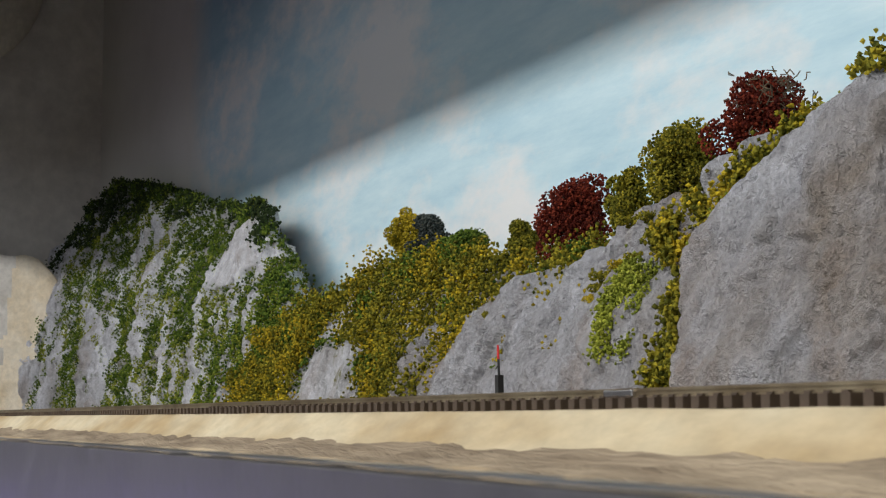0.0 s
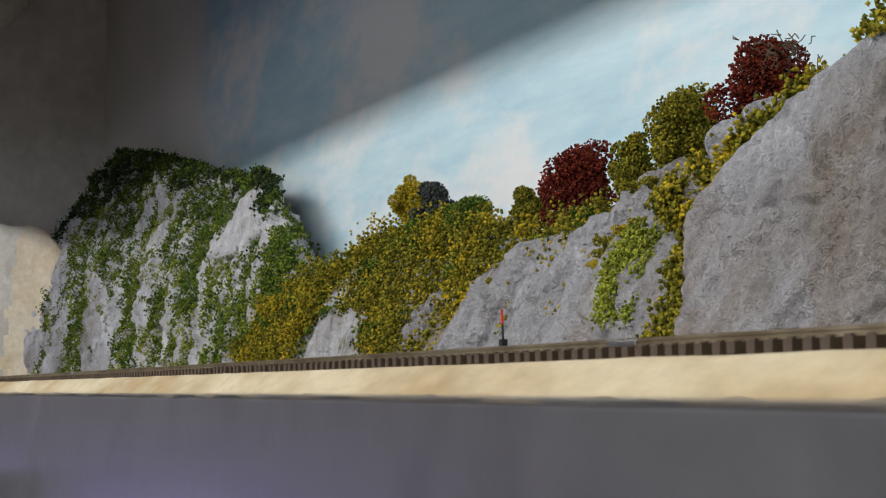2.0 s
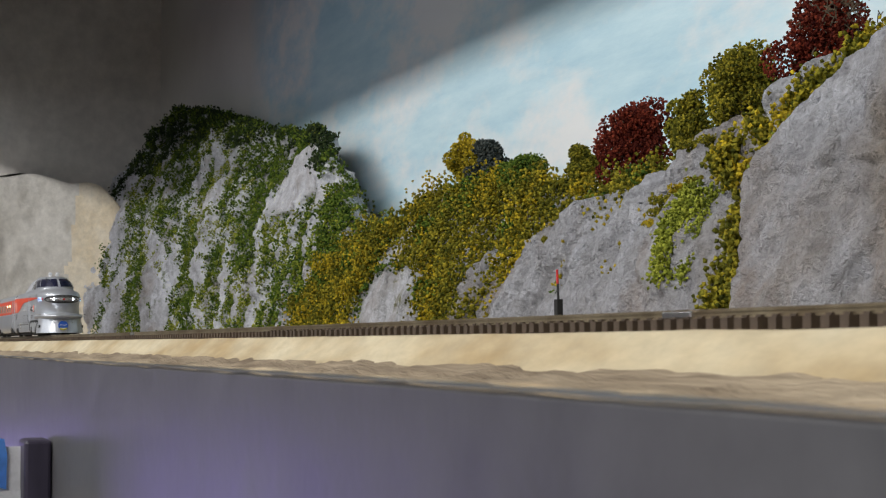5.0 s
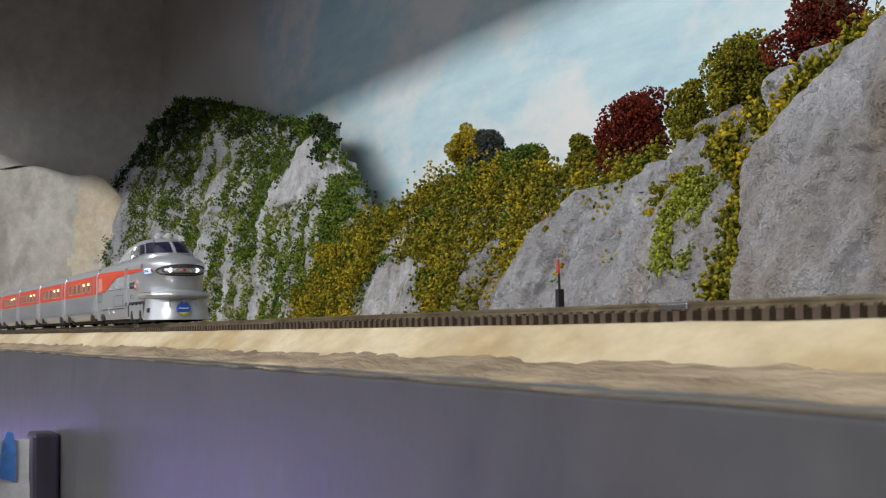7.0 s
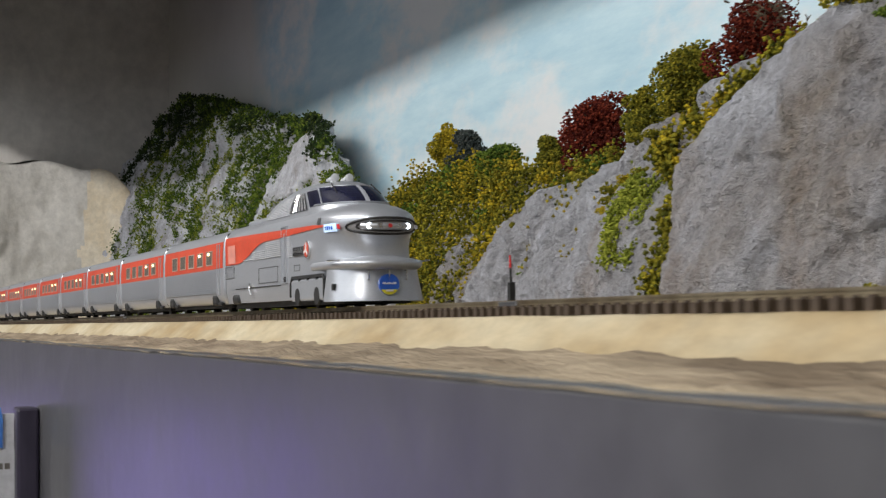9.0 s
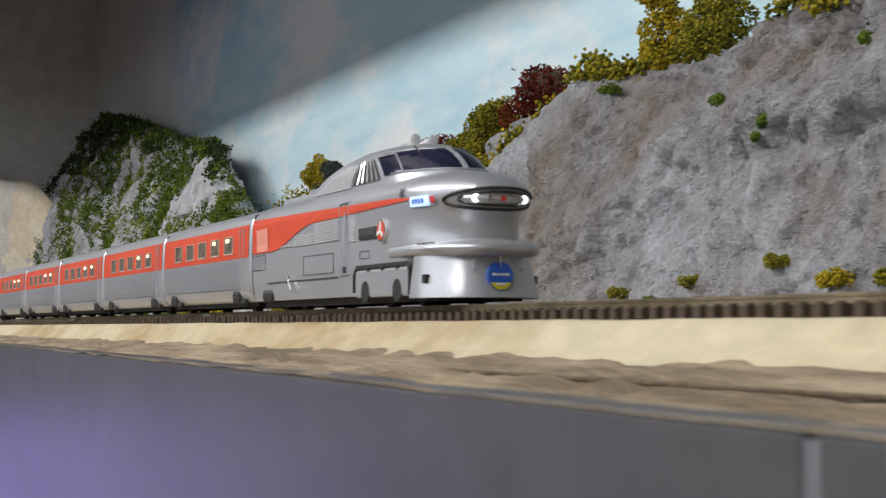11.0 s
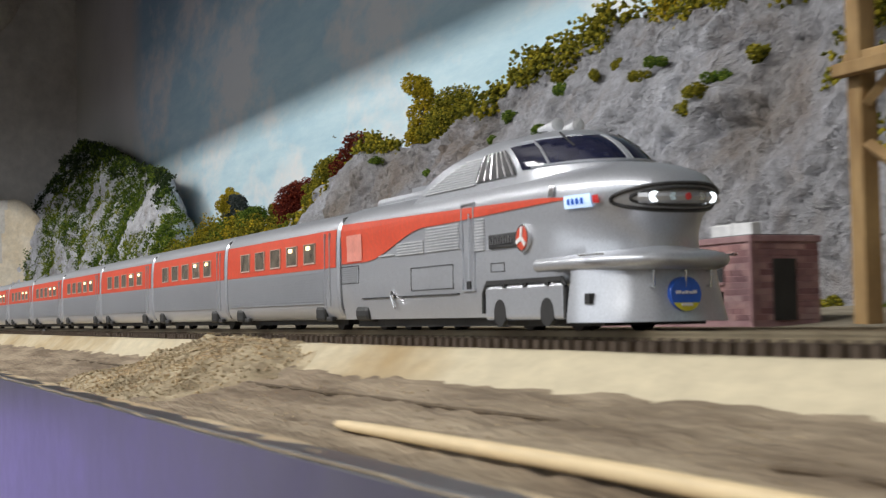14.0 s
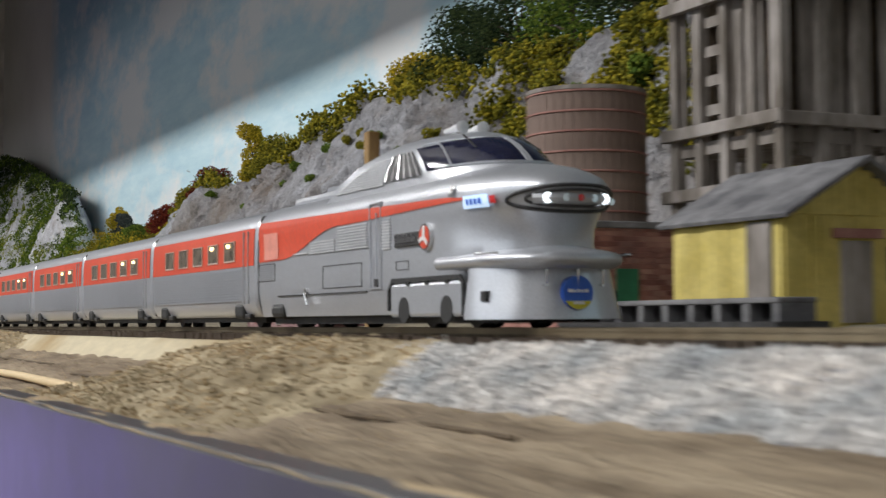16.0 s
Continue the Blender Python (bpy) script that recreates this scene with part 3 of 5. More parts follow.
# ---- growth on the rock ----
def growth(name, grid, test, n, size, material, label, seed, lift=0.004, thick=0.010, clump=120, cling=False):
    """Scrub crumbs stuck on a rock face wherever test(x, y, z, noise) holds; uncountable."""
    rng = np.random.default_rng(seed)
    nx, nz, _ = grid.shape
    spots = []
    while len(spots) < n:
        i, k = rng.integers(0, nx), rng.integers(2, nz)
        p = grid[i, k]
        t = rib(p[0], 0.4, p[2]) if cling else noise.fractal(Vector((p[0] * 30 + seed, p[1] * 14, p[2] * 7)), 0.8, 2, 4)
        keep = test(p[0], p[1], p[2], t)
        if rng.random() < keep:
            c = noise.noise(Vector((p[0] * clump, p[1] * clump + seed, p[2] * clump)))
            out = lift + thick * max(0.0, c + 0.25)
            for _ in range(6):
                q = p + rng.normal(0, 0.0032, 3)
                spots.append((q[0], q[1] - out * rng.uniform(0, 1), q[2] + out * rng.uniform(0, 0.8)))
    ob = mesh_part(name, *bits_mesh(spots[:n], size, rng), material)
    return tagged(ob, label, "scrub", "", "stuff")


def crest(x, table):
    return lerp_at(x, table)


def outcrop(x, z):
    """Two bare noses of rock that stand out of the ridge scrub."""
    a = ((x + 1.665 - 0.5 * (z - 0.10)) / 0.042) ** 2 + ((z - 0.100) / 0.026) ** 4
    b = ((x + 1.645) / 0.095) ** 4 + ((z - 0.036) / 0.036) ** 4
    return min(a, b) < 1 + 0.5 * noise.noise(Vector((x * 40, z * 40, 1)))


# how deep a hollow must lie to hold turf, and scrub
MOSS_LOW, MOSS_DEEP = -0.22, -0.03


def hill_moss(x, y, z, t):
    """Deep green in the hollows, everywhere down the far shoulder, none on the slab or the bare end."""
    if x < -3.27 or on_slab(x, z):
        return 0.0
    shoulder = smooth01((x + 2.13 + 0.25 * max(0.0, 0.2 - z)) / 0.08)
    return (0.9 if t > MOSS_DEEP else 0.0) + shoulder * (0.8 if t > -0.30 else 0.0) + (0.9 if z > 0.945 * crest(x, HILL_TOP) else 0.0)


def hill_turf(x, y, z, t):
    if x < -3.25 or on_slab(x, z):
        return 0.0
    patch = noise.noise(Vector((x * 7, z * 9, 1)))
    return 0.8 if MOSS_LOW < t < MOSS_DEEP + 0.03 and patch > -0.15 else 0.5 if x > -2.45 and z < 0.17 and patch > 0.0 and t > -0.15 else 0.0


growth("hill_scrub", HILL, hill_moss, 52000, 0.0021, LEAF_GREEN,
       "dark green foam scrub on the hill", 5, 0.002, 0.016, 55, True)
# dark crest scrub; its near-black tone also stands for the valance's shade
growth("hill_crown_scrub", HILL, lambda x, y, z, t: 1.0 if z > 0.93 * crest(x, HILL_TOP) - 0.07 * smooth01((-2.80 - x) / 0.2) + 0.04 * t and -3.36 < x < -2.06 else 0.0, 15000, 0.0024, LEAF_DARK,
       "dark green scrub along the hill crest, blackened for the valance shade", 15, 0.002, 0.012)
growth("hill_grass", HILL, hill_turf, 30000, 0.0018, LEAF_LIME,
       "yellow-green grass tufts on the hill", 25, 0.000, 0.004, 120, True)
growth("ridge_scrub", RIDGE, lambda x, y, z, t: 0.0 if outcrop(x, z) or (x > -1.3 and z < 0.07) else 0.9, 36000, 0.0019, LEAF_OLIVE,
       "olive scrub covering the ridge", 6, 0.001, 0.036, 44)
growth("ridge_yellow_scrub", RIDGE, lambda x, y, z, t: 0.9 if t > -0.05 and noise.noise(Vector((x * 14, z * 14, 2))) > 0.02 and not outcrop(x, z) else 0.0, 15000, 0.0018, LEAF_YELLOW,
       "yellow scrub on the ridge", 16, 0.004, 0.038, 44)
growth("ridge_dark_scrub", RIDGE, lambda x, y, z, t: 0.9 if t > -0.15 and noise.noise(Vector((x * 17, z * 17, 7))) > 0.1 and z > 0.03 and not outcrop(x, z) else 0.0, 10000, 0.0020, LEAF_GREEN,
       "deep green scrub on the ridge", 17, 0.001, 0.026, 48)
growth("cliff_crest_scrub", CLIFF, lambda x, y, z, t: (0.9 if z > 0.985 * crest(x, CLIFF_TOP) and (x > -0.56 or -0.80 < x < -0.70) and t > -0.25 else 0) + (0.9 if z > 0.90 * crest(x, CLIFF_TOP) and x > -0.52 and t > 0.08 else 0)
       + (0.9 if x > 0.06 and t > 0.22 and z > 0.09 else 0) + (0.8 if x > 0.12 and t > 0.02 and z > 0.125 else 0), 38000, 0.0022, LEAF_OLIVE,
       "olive scrub along the cliff crest and ledges", 7, 0.003, 0.020, 80)


def in_gully(x, z, a=0.0, b=0.0):
    return lerp_at(z, GULLY_LEFT) + a < x < lerp_at(z, GULLY_RIGHT) + b


growth("gully_scrub", CLIFF, lambda x, y, z, t: 0.95 if in_gully(x, z, 0.004, -0.004 - (0.014 if z > 0.09 else 0.0)) and t > -0.22 else 0.0, 9500, 0.0021, LEAF_OLIVE,
       "olive scrub running down a gully in the cliff", 8, 0.003, 0.020, 75)
growth("gully_yellow_scrub", CLIFF, lambda x, y, z, t: 0.95 if in_gully(x, z, 0.004, -0.010) and t > 0.05 and z > 0.085 else 0.0, 2500, 0.0019, LEAF_YELLOW,
       "yellow scrub high in the cliff gully", 38, 0.004, 0.020, 75)
growth("gully_grass", CLIFF, lambda x, y, z, t: 0.8 if (-1.01 < x < -0.94 and 0.035 < z < 0.098 and t > 0.06) or (z > 0.09 and abs(x - lerp_at(z, GULLY_RIGHT) + 0.005) < 0.011) else 0.0, 6500, 0.0014, LEAF_LIME,
       "yellow-green grass beside the gully", 18, 0.000, 0.003)

BUSHES = {}
for tone, leaf in (("olive", LEAF_OLIVE), ("green", LEAF_GREEN), ("yellow", LEAF_YELLOW)):
    for v in range(2):
        rng = np.random.default_rng(40 + v)
        lobes = [(rng.normal(0, 0.5), rng.normal(0, 0.3), 0.45 + rng.normal(0, 0.25), rng.uniform(0.35, 0.6)) for _ in range(6)]
        pts = cloud_points(420, lobes, rng)
        me = bpy.data.meshes.new("bush")
        me.from_pydata(*[bits_mesh(pts, 0.11, rng)[0], [], bits_mesh(pts, 0.11, rng)[1]])
        me.materials.append(leaf)
        BUSHES[tone, v] = me


def bush(x, y, z, r, tone="olive", v=0, label="small clump of olive foam shrubbery on the rock"):
    ob = new("bush", BUSHES[tone, v])
    ob.location, ob.scale, ob.rotation_euler = (x, y, z), (r, r, r), (0, 0, (x * 37) % 6)
    return tagged(ob, label.replace("olive", tone), "bush", "bushes on the cliff")


def on_cliff(x, z, grid=None):
    """The point of the rock face at that x and height."""
    grid = CLIFF if grid is None else grid
    i = int(np.argmin(np.abs(grid[:, 5, 0] - x)))
    col = grid[i]
    k = int(np.argmin(np.abs(col[:int(0.8 * len(col)), 2] - z)))
    return col[k]


for x, z, r, tone in ((-0.578, 0.143, 0.008, "green"), (-0.498, 0.120, 0.008, "green"), (-0.500, 0.110, 0.006, "green"), (-0.436, 0.159, 0.009, "green"), (-0.407, 0.177, 0.010, "green"), (-0.331, 0.157, 0.008, "green"),
                      (-0.350, 0.117, 0.009, "olive"), (-0.344, 0.110, 0.009, "green"), (-0.457, 0.031, 0.008, "olive"), (-0.399, 0.018, 0.010, "yellow"), (-0.355, 0.019, 0.010, "olive"), (-0.319, 0.014, 0.009, "yellow"),
                      (-0.345, 0.205, 0.012, "olive"), (-0.320, 0.190, 0.010, "green"), (-0.268, 0.192, 0.009, "olive"), (-0.235, 0.197, 0.008, "olive"), (-0.158, 0.175, 0.008, "olive"), (-0.145, 0.182, 0.008, "green"),
                      (-0.09, 0.141, 0.009, "olive"), (-0.075, 0.150, 0.009, "olive"), (-0.062, 0.158, 0.010, "green"), (-0.03, 0.17, 0.013, "olive"),
                      (-0.53, 0.02, 0.008, "olive"), (-0.62, 0.015, 0.008, "olive"), (-1.060, 0.078, 0.007, "yellow"), (-1.050, 0.085, 0.008, "olive"), (-1.038, 0.092, 0.009, "olive"), (-1.022, 0.099, 0.009, "yellow"), (-1.008, 0.104, 0.009, "olive"),
                      (-1.24, 0.078, 0.006, "olive"), (-1.36, 0.060, 0.007, "olive"), (-1.010, 0.140, 0.009, "olive"), (-1.028, 0.134, 0.009, "olive"), (-0.715, 0.175, 0.009, "green"),
                      (0.16, 0.19, 0.016, "olive"), (0.131, 0.16, 0.014, "olive"), (0.135, 0.135, 0.013, "yellow"), (0.13, 0.115, 0.011, "green"), (0.22, 0.17, 0.018, "green"), (0.235, 0.15, 0.016, "olive"), (0.215, 0.12, 0.013, "olive"),
                      (0.25, 0.17, 0.018, "yellow"), (0.30, 0.18, 0.02, "green"), (0.32, 0.15, 0.018, "olive"), (0.36, 0.17, 0.018, "olive"), (0.42, 0.19, 0.02, "olive"), (0.5, 0.18, 0.02, "olive"), (0.55, 0.15, 0.02, "yellow"), (0.26, 0.08, 0.014, "green")):
    p = on_cliff(x, z)
    bush(p[0], p[1] - 0.3 * r, p[2] - 0.3 * r, r, tone, int(x * 1000) % 2)
for k in range(16):
    x = -0.66 + 0.085 * k
    bush(x, 0.322 + 0.012 * math.sin(k * 2.3) + (0.02 if x > 0.3 else 0), 0.002, 0.009 + 0.003 * math.sin(k * 1.7), ("olive", "green", "yellow")[k % 3], k % 2, "low clump of olive foam weeds at the cliff foot")


def tree(name, x, y, z, h, w, leaf, label, seed, n=1500, bare=False):
    """Trunk, limbs and a lobed crown of small foam leaves."""
    rng = np.random.default_rng(seed)
    t = thing(name, (x, y, z), label, "tree", "model trees on the ridge")
    bm = bmesh.new()
    cyl(bm, (0, 0, -0.006), (0.03 * w, 0, 0.45 * h), 0.045 * h, 0.028 * h, 8)
    lobes = []
    for k in range(13):
        a = k * 2.4 + rng.uniform(-0.4, 0.4)
        v = rng.uniform(0.14, 0.88)
        r = w * rng.uniform(0.18, 0.42) * (1.15 - 0.75 * v)
        e = (r * math.cos(a), r * math.sin(a), h * v)
        cyl(bm, (0.02 * w, 0, h * min(0.4, v * 0.6)), e, 0.014 * h, 0.006 * h, 6)
        lobes.append((*e, w * rng.uniform(0.11, 0.22)))
    lobes += [(0, 0, 0.5 * h, 0.30 * w), (-0.06 * w, 0, 0.30 * h, 0.27 * w), (0.05 * w, 0, 0.70 * h, 0.22 * w), (0.02 * w, 0, 0.85 * h, 0.15 * w)]
    part("trunk", bm, BARK, t, smooth=50)
    pts = cloud_points(3 * n, lobes, rng)
    mesh_part("crown", *bits_mesh(pts, 0.00135, rng), leaf, t)
    if bare:
        bm = bmesh.new()
        for k in range(70):
            a = rng.normal(size=3)
            p = Vector((w * 0.30 + 0.13 * w * a[0], 0.2 * w * a[1], h * 0.66 + 0.15 * h * a[2]))
            for _ in range(3):
                q = p + Vector(rng.normal(0, 0.0028, 3))
                cyl(bm, p, q, 0.00045, 0.0004, 5)
                p = q
        part("twig_net", bm, BARK, t, "leafless dark netted twigs")
    return t


tree("tree", -1.600, 0.462, 0.158, 0.066, 0.050, LEAF_YELLOW, "ochre and olive foam tree with a dark trunk on the ridge", 51, 1300)
tree("tree", -1.515, 0.455, 0.150, 0.052, 0.056, LEAF_BLUE, "blue-grey foam tree on the ridge", 52, 1300)
tree("tree", -1.43, 0.45, 0.135, 0.038, 0.070, LEAF_GREEN, "green foam tree with a spreading crown", 53, 1700)
tree("tree", -1.315, 0.455, 0.128, 0.044, 0.044, LEAF_OLIVE, "small olive foam tree beside the red one", 54, 1200)
tree("tree", -1.226, 0.456, 0.122, 0.074, 0.092, LEAF_RED, "rust-red autumn foam tree", 55, 2300)
tree("tree", -1.128, 0.452, 0.132, 0.062, 0.048, LEAF_OLIVE, "small olive-yellow foam tree on the slope", 56, 1300)
tree("tree", -1.055, 0.452, 0.146, 0.070, 0.082, LEAF_OLIVE, "round olive foam tree on the slope", 57, 2100)
tree("tree", -0.958, 0.455, 0.170, 0.064, 0.076, LEAF_RED, "rust-red foam tree with bare twigs at one side", 58, 1700, True)
tree("tree", -0.765, 0.460, 0.180, 0.100, 0.062, LEAF_YELLOW, "tall ochre foam tree on the cliff top", 59, 1500)
tree("tree", -0.690, 0.458, 0.170, 0.080, 0.095, LEAF_OLIVE, "broad olive foam tree on the cliff top", 60, 1900)
for k, (x, h, leaf, word) in enumerate(((-0.22, 0.05, LEAF_YELLOW, "ochre"), (-0.10, 0.09, LEAF_DARK, "dark green"), (0.0, 0.10, LEAF_DARK, "dark green"), (0.10, 0.10, LEAF_GREEN, "green"), (0.2, 0.09, LEAF_DARK, "dark green"), (0.33, 0.10, LEAF_OLIVE, "olive"),
                                        (0.46, 0.10, LEAF_GREEN, "green"), (0.6, 0.10, LEAF_DARK, "dark green"), (0.75, 0.10, LEAF_GREEN, "green"))):
    tree("tree", x, 0.465, 0.225, h, 0.12, leaf, word + " foam tree on the cliff top", 70 + k, 1700)


# ---- track ----
def track(name, y, x0, x1, label, near=None, z=0.0):
    t = thing(name, (0, y, z), label, "track", "", "structure")
    for s in (-1, 1):
        bm = bmesh.new()
        yy = s * 0.0087
        box(bm, x0, x1, yy - 0.0004, yy + 0.0004, -0.0007, 0.0)
        box(bm, x0, x1, yy - 0.00018, yy + 0.00018, -0.0016, -0.0007)
        box(bm, x0, x1, yy - 0.0009, yy + 0.0009, -0.0021, -0.0016)
        part("rail", bm, RAIL, t, "dull brassy rail")
    tie = bpy.data.meshes.new("tie")
    bm = boxed(-0.0013, 0.0013, -0.0152, 0.0152, -0.0045, -0.0021, bevel=0.0)
    for s in (-1, 1):
        box(bm, -0.0009, 0.0009, s * 0.0087 - 0.0016, s * 0.0087 + 0.0016, -0.0022, -0.0015)
    bm.to_mesh(tie)
    bm.free()
    tie.materials.append(TIE)
    far = bmesh.new()
    rng = random.Random(4)
    n = int((x1 - x0) / 0.0055)
    for k in range(n):
        x = x0 + 0.0055 * (k + 0.5)
        if near and near[0] < x < near[1]:
            o = new("tie", tie)
            o.parent = t
            o.location = (x + rng.uniform(-0.0002, 0.0002), rng.uniform(-0.0003, 0.0003), 0)
        else:
            box(far, x - 0.0013, x + 0.0013, -0.0152, 0.0152, -0.0045, -0.0021)
    tagged(part("tie_rows", far, TIE, t), kind="stuff")
    return t


track("main_track", 0.0, -4.4, 2.6, "model track with brown plastic ties on the roadbed", (-0.72, 0.92))
track("siding_track", 0.062, 0.0, 2.6, "dusty siding track behind the main line", None, -0.0006)
for x in (-0.398, -1.02):
    joiner = tagged(part("rail_joiner", boxed(x - 0.006, x + 0.006, -0.0101, -0.0076, -0.0019, -0.0003, bevel=0.0003), CHROME), "small bright metal rail joiner", "rail joiner", "rail joiners")


# ---- rolling stock ----
def outline(w, xf, a, xr, n=30, e=2.3):
    """Half plan of a body at one level, from the rear along the near side round the front to the centre line."""
    pts = [(xr, 0.0), (xr, -w * 0.5), (xr + 0.0002, -w + 0.0004), (xr + 0.001, -w)]
    pts += [(xr + 0.001 + (xf - a - xr - 0.001) * k / 12, -w) for k in range(1, 13)]
    for k in range(1, n + 1):
        s = k / n * math.pi / 2
        pts.append((xf - a + a * math.sin(s) ** (2 / e), -w * max(0.0, math.cos(s)) ** (2 / e)))
    return pts


def loft(levels, cap_top=True):
    """Skin over half plans, mirrored about the centre line. levels: (z, [(x, y), ...])."""
    bm = bmesh.new()
    rows = []
    for z, pts in levels:
        full = pts + [(x, -y) for x, y in reversed(pts[1:-1])]
        rows.append([bm.verts.new((x, y, z(x, y) if callable(z) else z)) for x, y in full])
    n = len(rows[0])
    for a, b in zip(rows, rows[1:]):
        for k in range(n):
            bm.faces.new((a[k], a[(k + 1) % n], b[(k + 1) % n], b[k]))
    bm.faces.new(list(reversed(rows[0])))
    if cap_top:
        bm.faces.new(rows[-1])
    bmesh.ops.remove_doubles(bm, verts=bm.verts, dist=0.00002)
    bmesh.ops.recalc_face_normals(bm, faces=bm.faces)
    return bm


# level: half width, front x, front rounding
HULL = [(0.0035, 0.0160, 0.148, 0.004), (0.0100, 0.0172, 0.155, 0.010), (0.0130, 0.0174, 0.168, 0.022), (0.0160, 0.0174, 0.1745, 0.026), (0.0200, 0.0173, 0.1742, 0.028), (0.0230, 0.0172, 0.1750, 0.030),
        (0.0255, 0.0172, 0.1768, 0.032), (0.0275, 0.0173, 0.1790, 0.033), (0.0295, 0.0174, 0.1815, 0.033), (0.0315, 0.0174, 0.1826, 0.034), (0.0332, 0.0172, 0.1824, 0.034),
        (0.0348, 0.0167, 0.1808, 0.035), (0.0362, 0.0158, 0.1778, 0.037), (0.0376, 0.0144, 0.1732, 0.041), (0.0388, 0.0124, 0.1670, 0.046), (0.0397, 0.0098, 0.1600, 0.05), (0.0403, 0.0060, 0.1520, 0.05)]


def hull_at(z):
    zs = [h[0] for h in HULL]
    return [float(np.interp(z, zs, [h[i] for h in HULL])) for i in (1, 2, 3)]


def skin_patch(x_of, z_of, nu, nv, shape, off=0.0003, xr=0.0):
    """A thin skin that lies on the hull's near side: x_of(u), z_of(u, v)."""
    bm = bmesh.new()
    grid = []
    for i in range(nu + 1):
        u = i / nu
        row = []
        for k in range(nv + 1):
            v = k / nv
            z = z_of(u, v)
            row.append(bm.verts.new(shape(x_of(u), z, off)))
        grid.append(row)
    for i in range(nu):
        for k in range(nv):
            bm.faces.new((grid[i][k], grid[i + 1][k], grid[i + 1][k + 1], grid[i][k + 1]))
    return bm


def hull_side(x, z, off):
    w, xf, a = hull_at(z)
    s = max(0.0, (x - (xf - a)) / a)
    y = w * max(0.0, 1 - min(1, s) ** 2.3) ** (1 / 2.3)
    return (x, -y - off, z)


def side_parts(name, bm, material, parent, label="", smooth=None):
    """The near-side piece and its twin on the far side, a part each."""
    far = bm.copy()
    for v in far.verts:
        v.co.y = -v.co.y
    bmesh.ops.recalc_face_normals(bm, faces=bm.faces)
    bmesh.ops.recalc_face_normals(far, faces=far.faces)
    one = part(name, bm, material, parent, label, smooth)
    part(name, far, material, parent, label, smooth)
    return one


def mirrored(bm):
    """Adds the same on the far side."""
    geom = bmesh.ops.duplicate(bm, geom=bm.verts[:] + bm.edges[:] + bm.faces[:])["geom"]
    for v in geom:
        if isinstance(v, bmesh.types.BMVert):
            v.co.y = -v.co.y
    bmesh.ops.recalc_face_normals(bm, faces=bm.faces)
    return bm


def front_arc(z, half, off, n=28):
    """Points across the nose at a level, out to y = +-half."""
    w, xf, a = hull_at(z)
    pts = []
    for k in range(n + 1):
        y = -half + 2 * half * k / n
        s = max(0.0, 1 - (abs(y) / w) ** 2.3) ** (1 / 2.3)
        pts.append((xf - a + a * s + off, y * (1 + off / w), z))
    return pts


def cab_at(z):
    """Half width, front x, front rounding, rear x of the cab."""
    t = (z - 0.0360) / 0.0142
    return (0.0152 - 0.0020 * t - 0.0040 * t ** 4, 0.1630 - 0.0150 * t - 0.012 * t ** 4, 0.030, 0.056 + 0.026 * t + 0.022 * t ** 4)


def cab_patch(s0, s1, z0, z1, off=0.00035, nu=30, nv=8):
    """A pane on the cab skin; s runs from 0 at the rear of the side to 1 at the rounding and 2 at the centre of the front."""
    bm = bmesh.new()
    grid = []
    for i in range(nu + 1):
        s = s0 + (s1 - s0) * i / nu
        row = []
        for k in range(nv + 1):
            z = z0 + (z1 - z0) * k / nv
            w, xf, a, xr = cab_at(z)
            if s <= 1:
                p = (xr + 0.004 + (xf - a - xr - 0.004) * s, -w - off)
            else:
                q = (s - 1) * math.pi / 2
                p = (xf - a + (a + off) * math.sin(q) ** (2 / 2.3), -(w + off) * max(0.0, math.cos(q)) ** (2 / 2.3))
            row.append(bm.verts.new((*p, z)))
        grid.append(row)
    for i in range(nu):
        for k in range(nv):
            bm.faces.new((grid[i][k], grid[i + 1][k], grid[i + 1][k + 1], grid[i][k + 1]))
    return bm


def wheelset(bm, x, r=0.0052):
    for s in (-1, 1):
        cyl(bm, (x, s * 0.0074, r), (x, s * 0.0098, r), r, seg=20)
        cyl(bm, (x, s * 0.0070, r), (x, s * 0.0076, r), r * 1.12, seg=20)
    cyl(bm, (x, -0.0075, r), (x, 0.0075, r), 0.001, seg=8)
    return bm


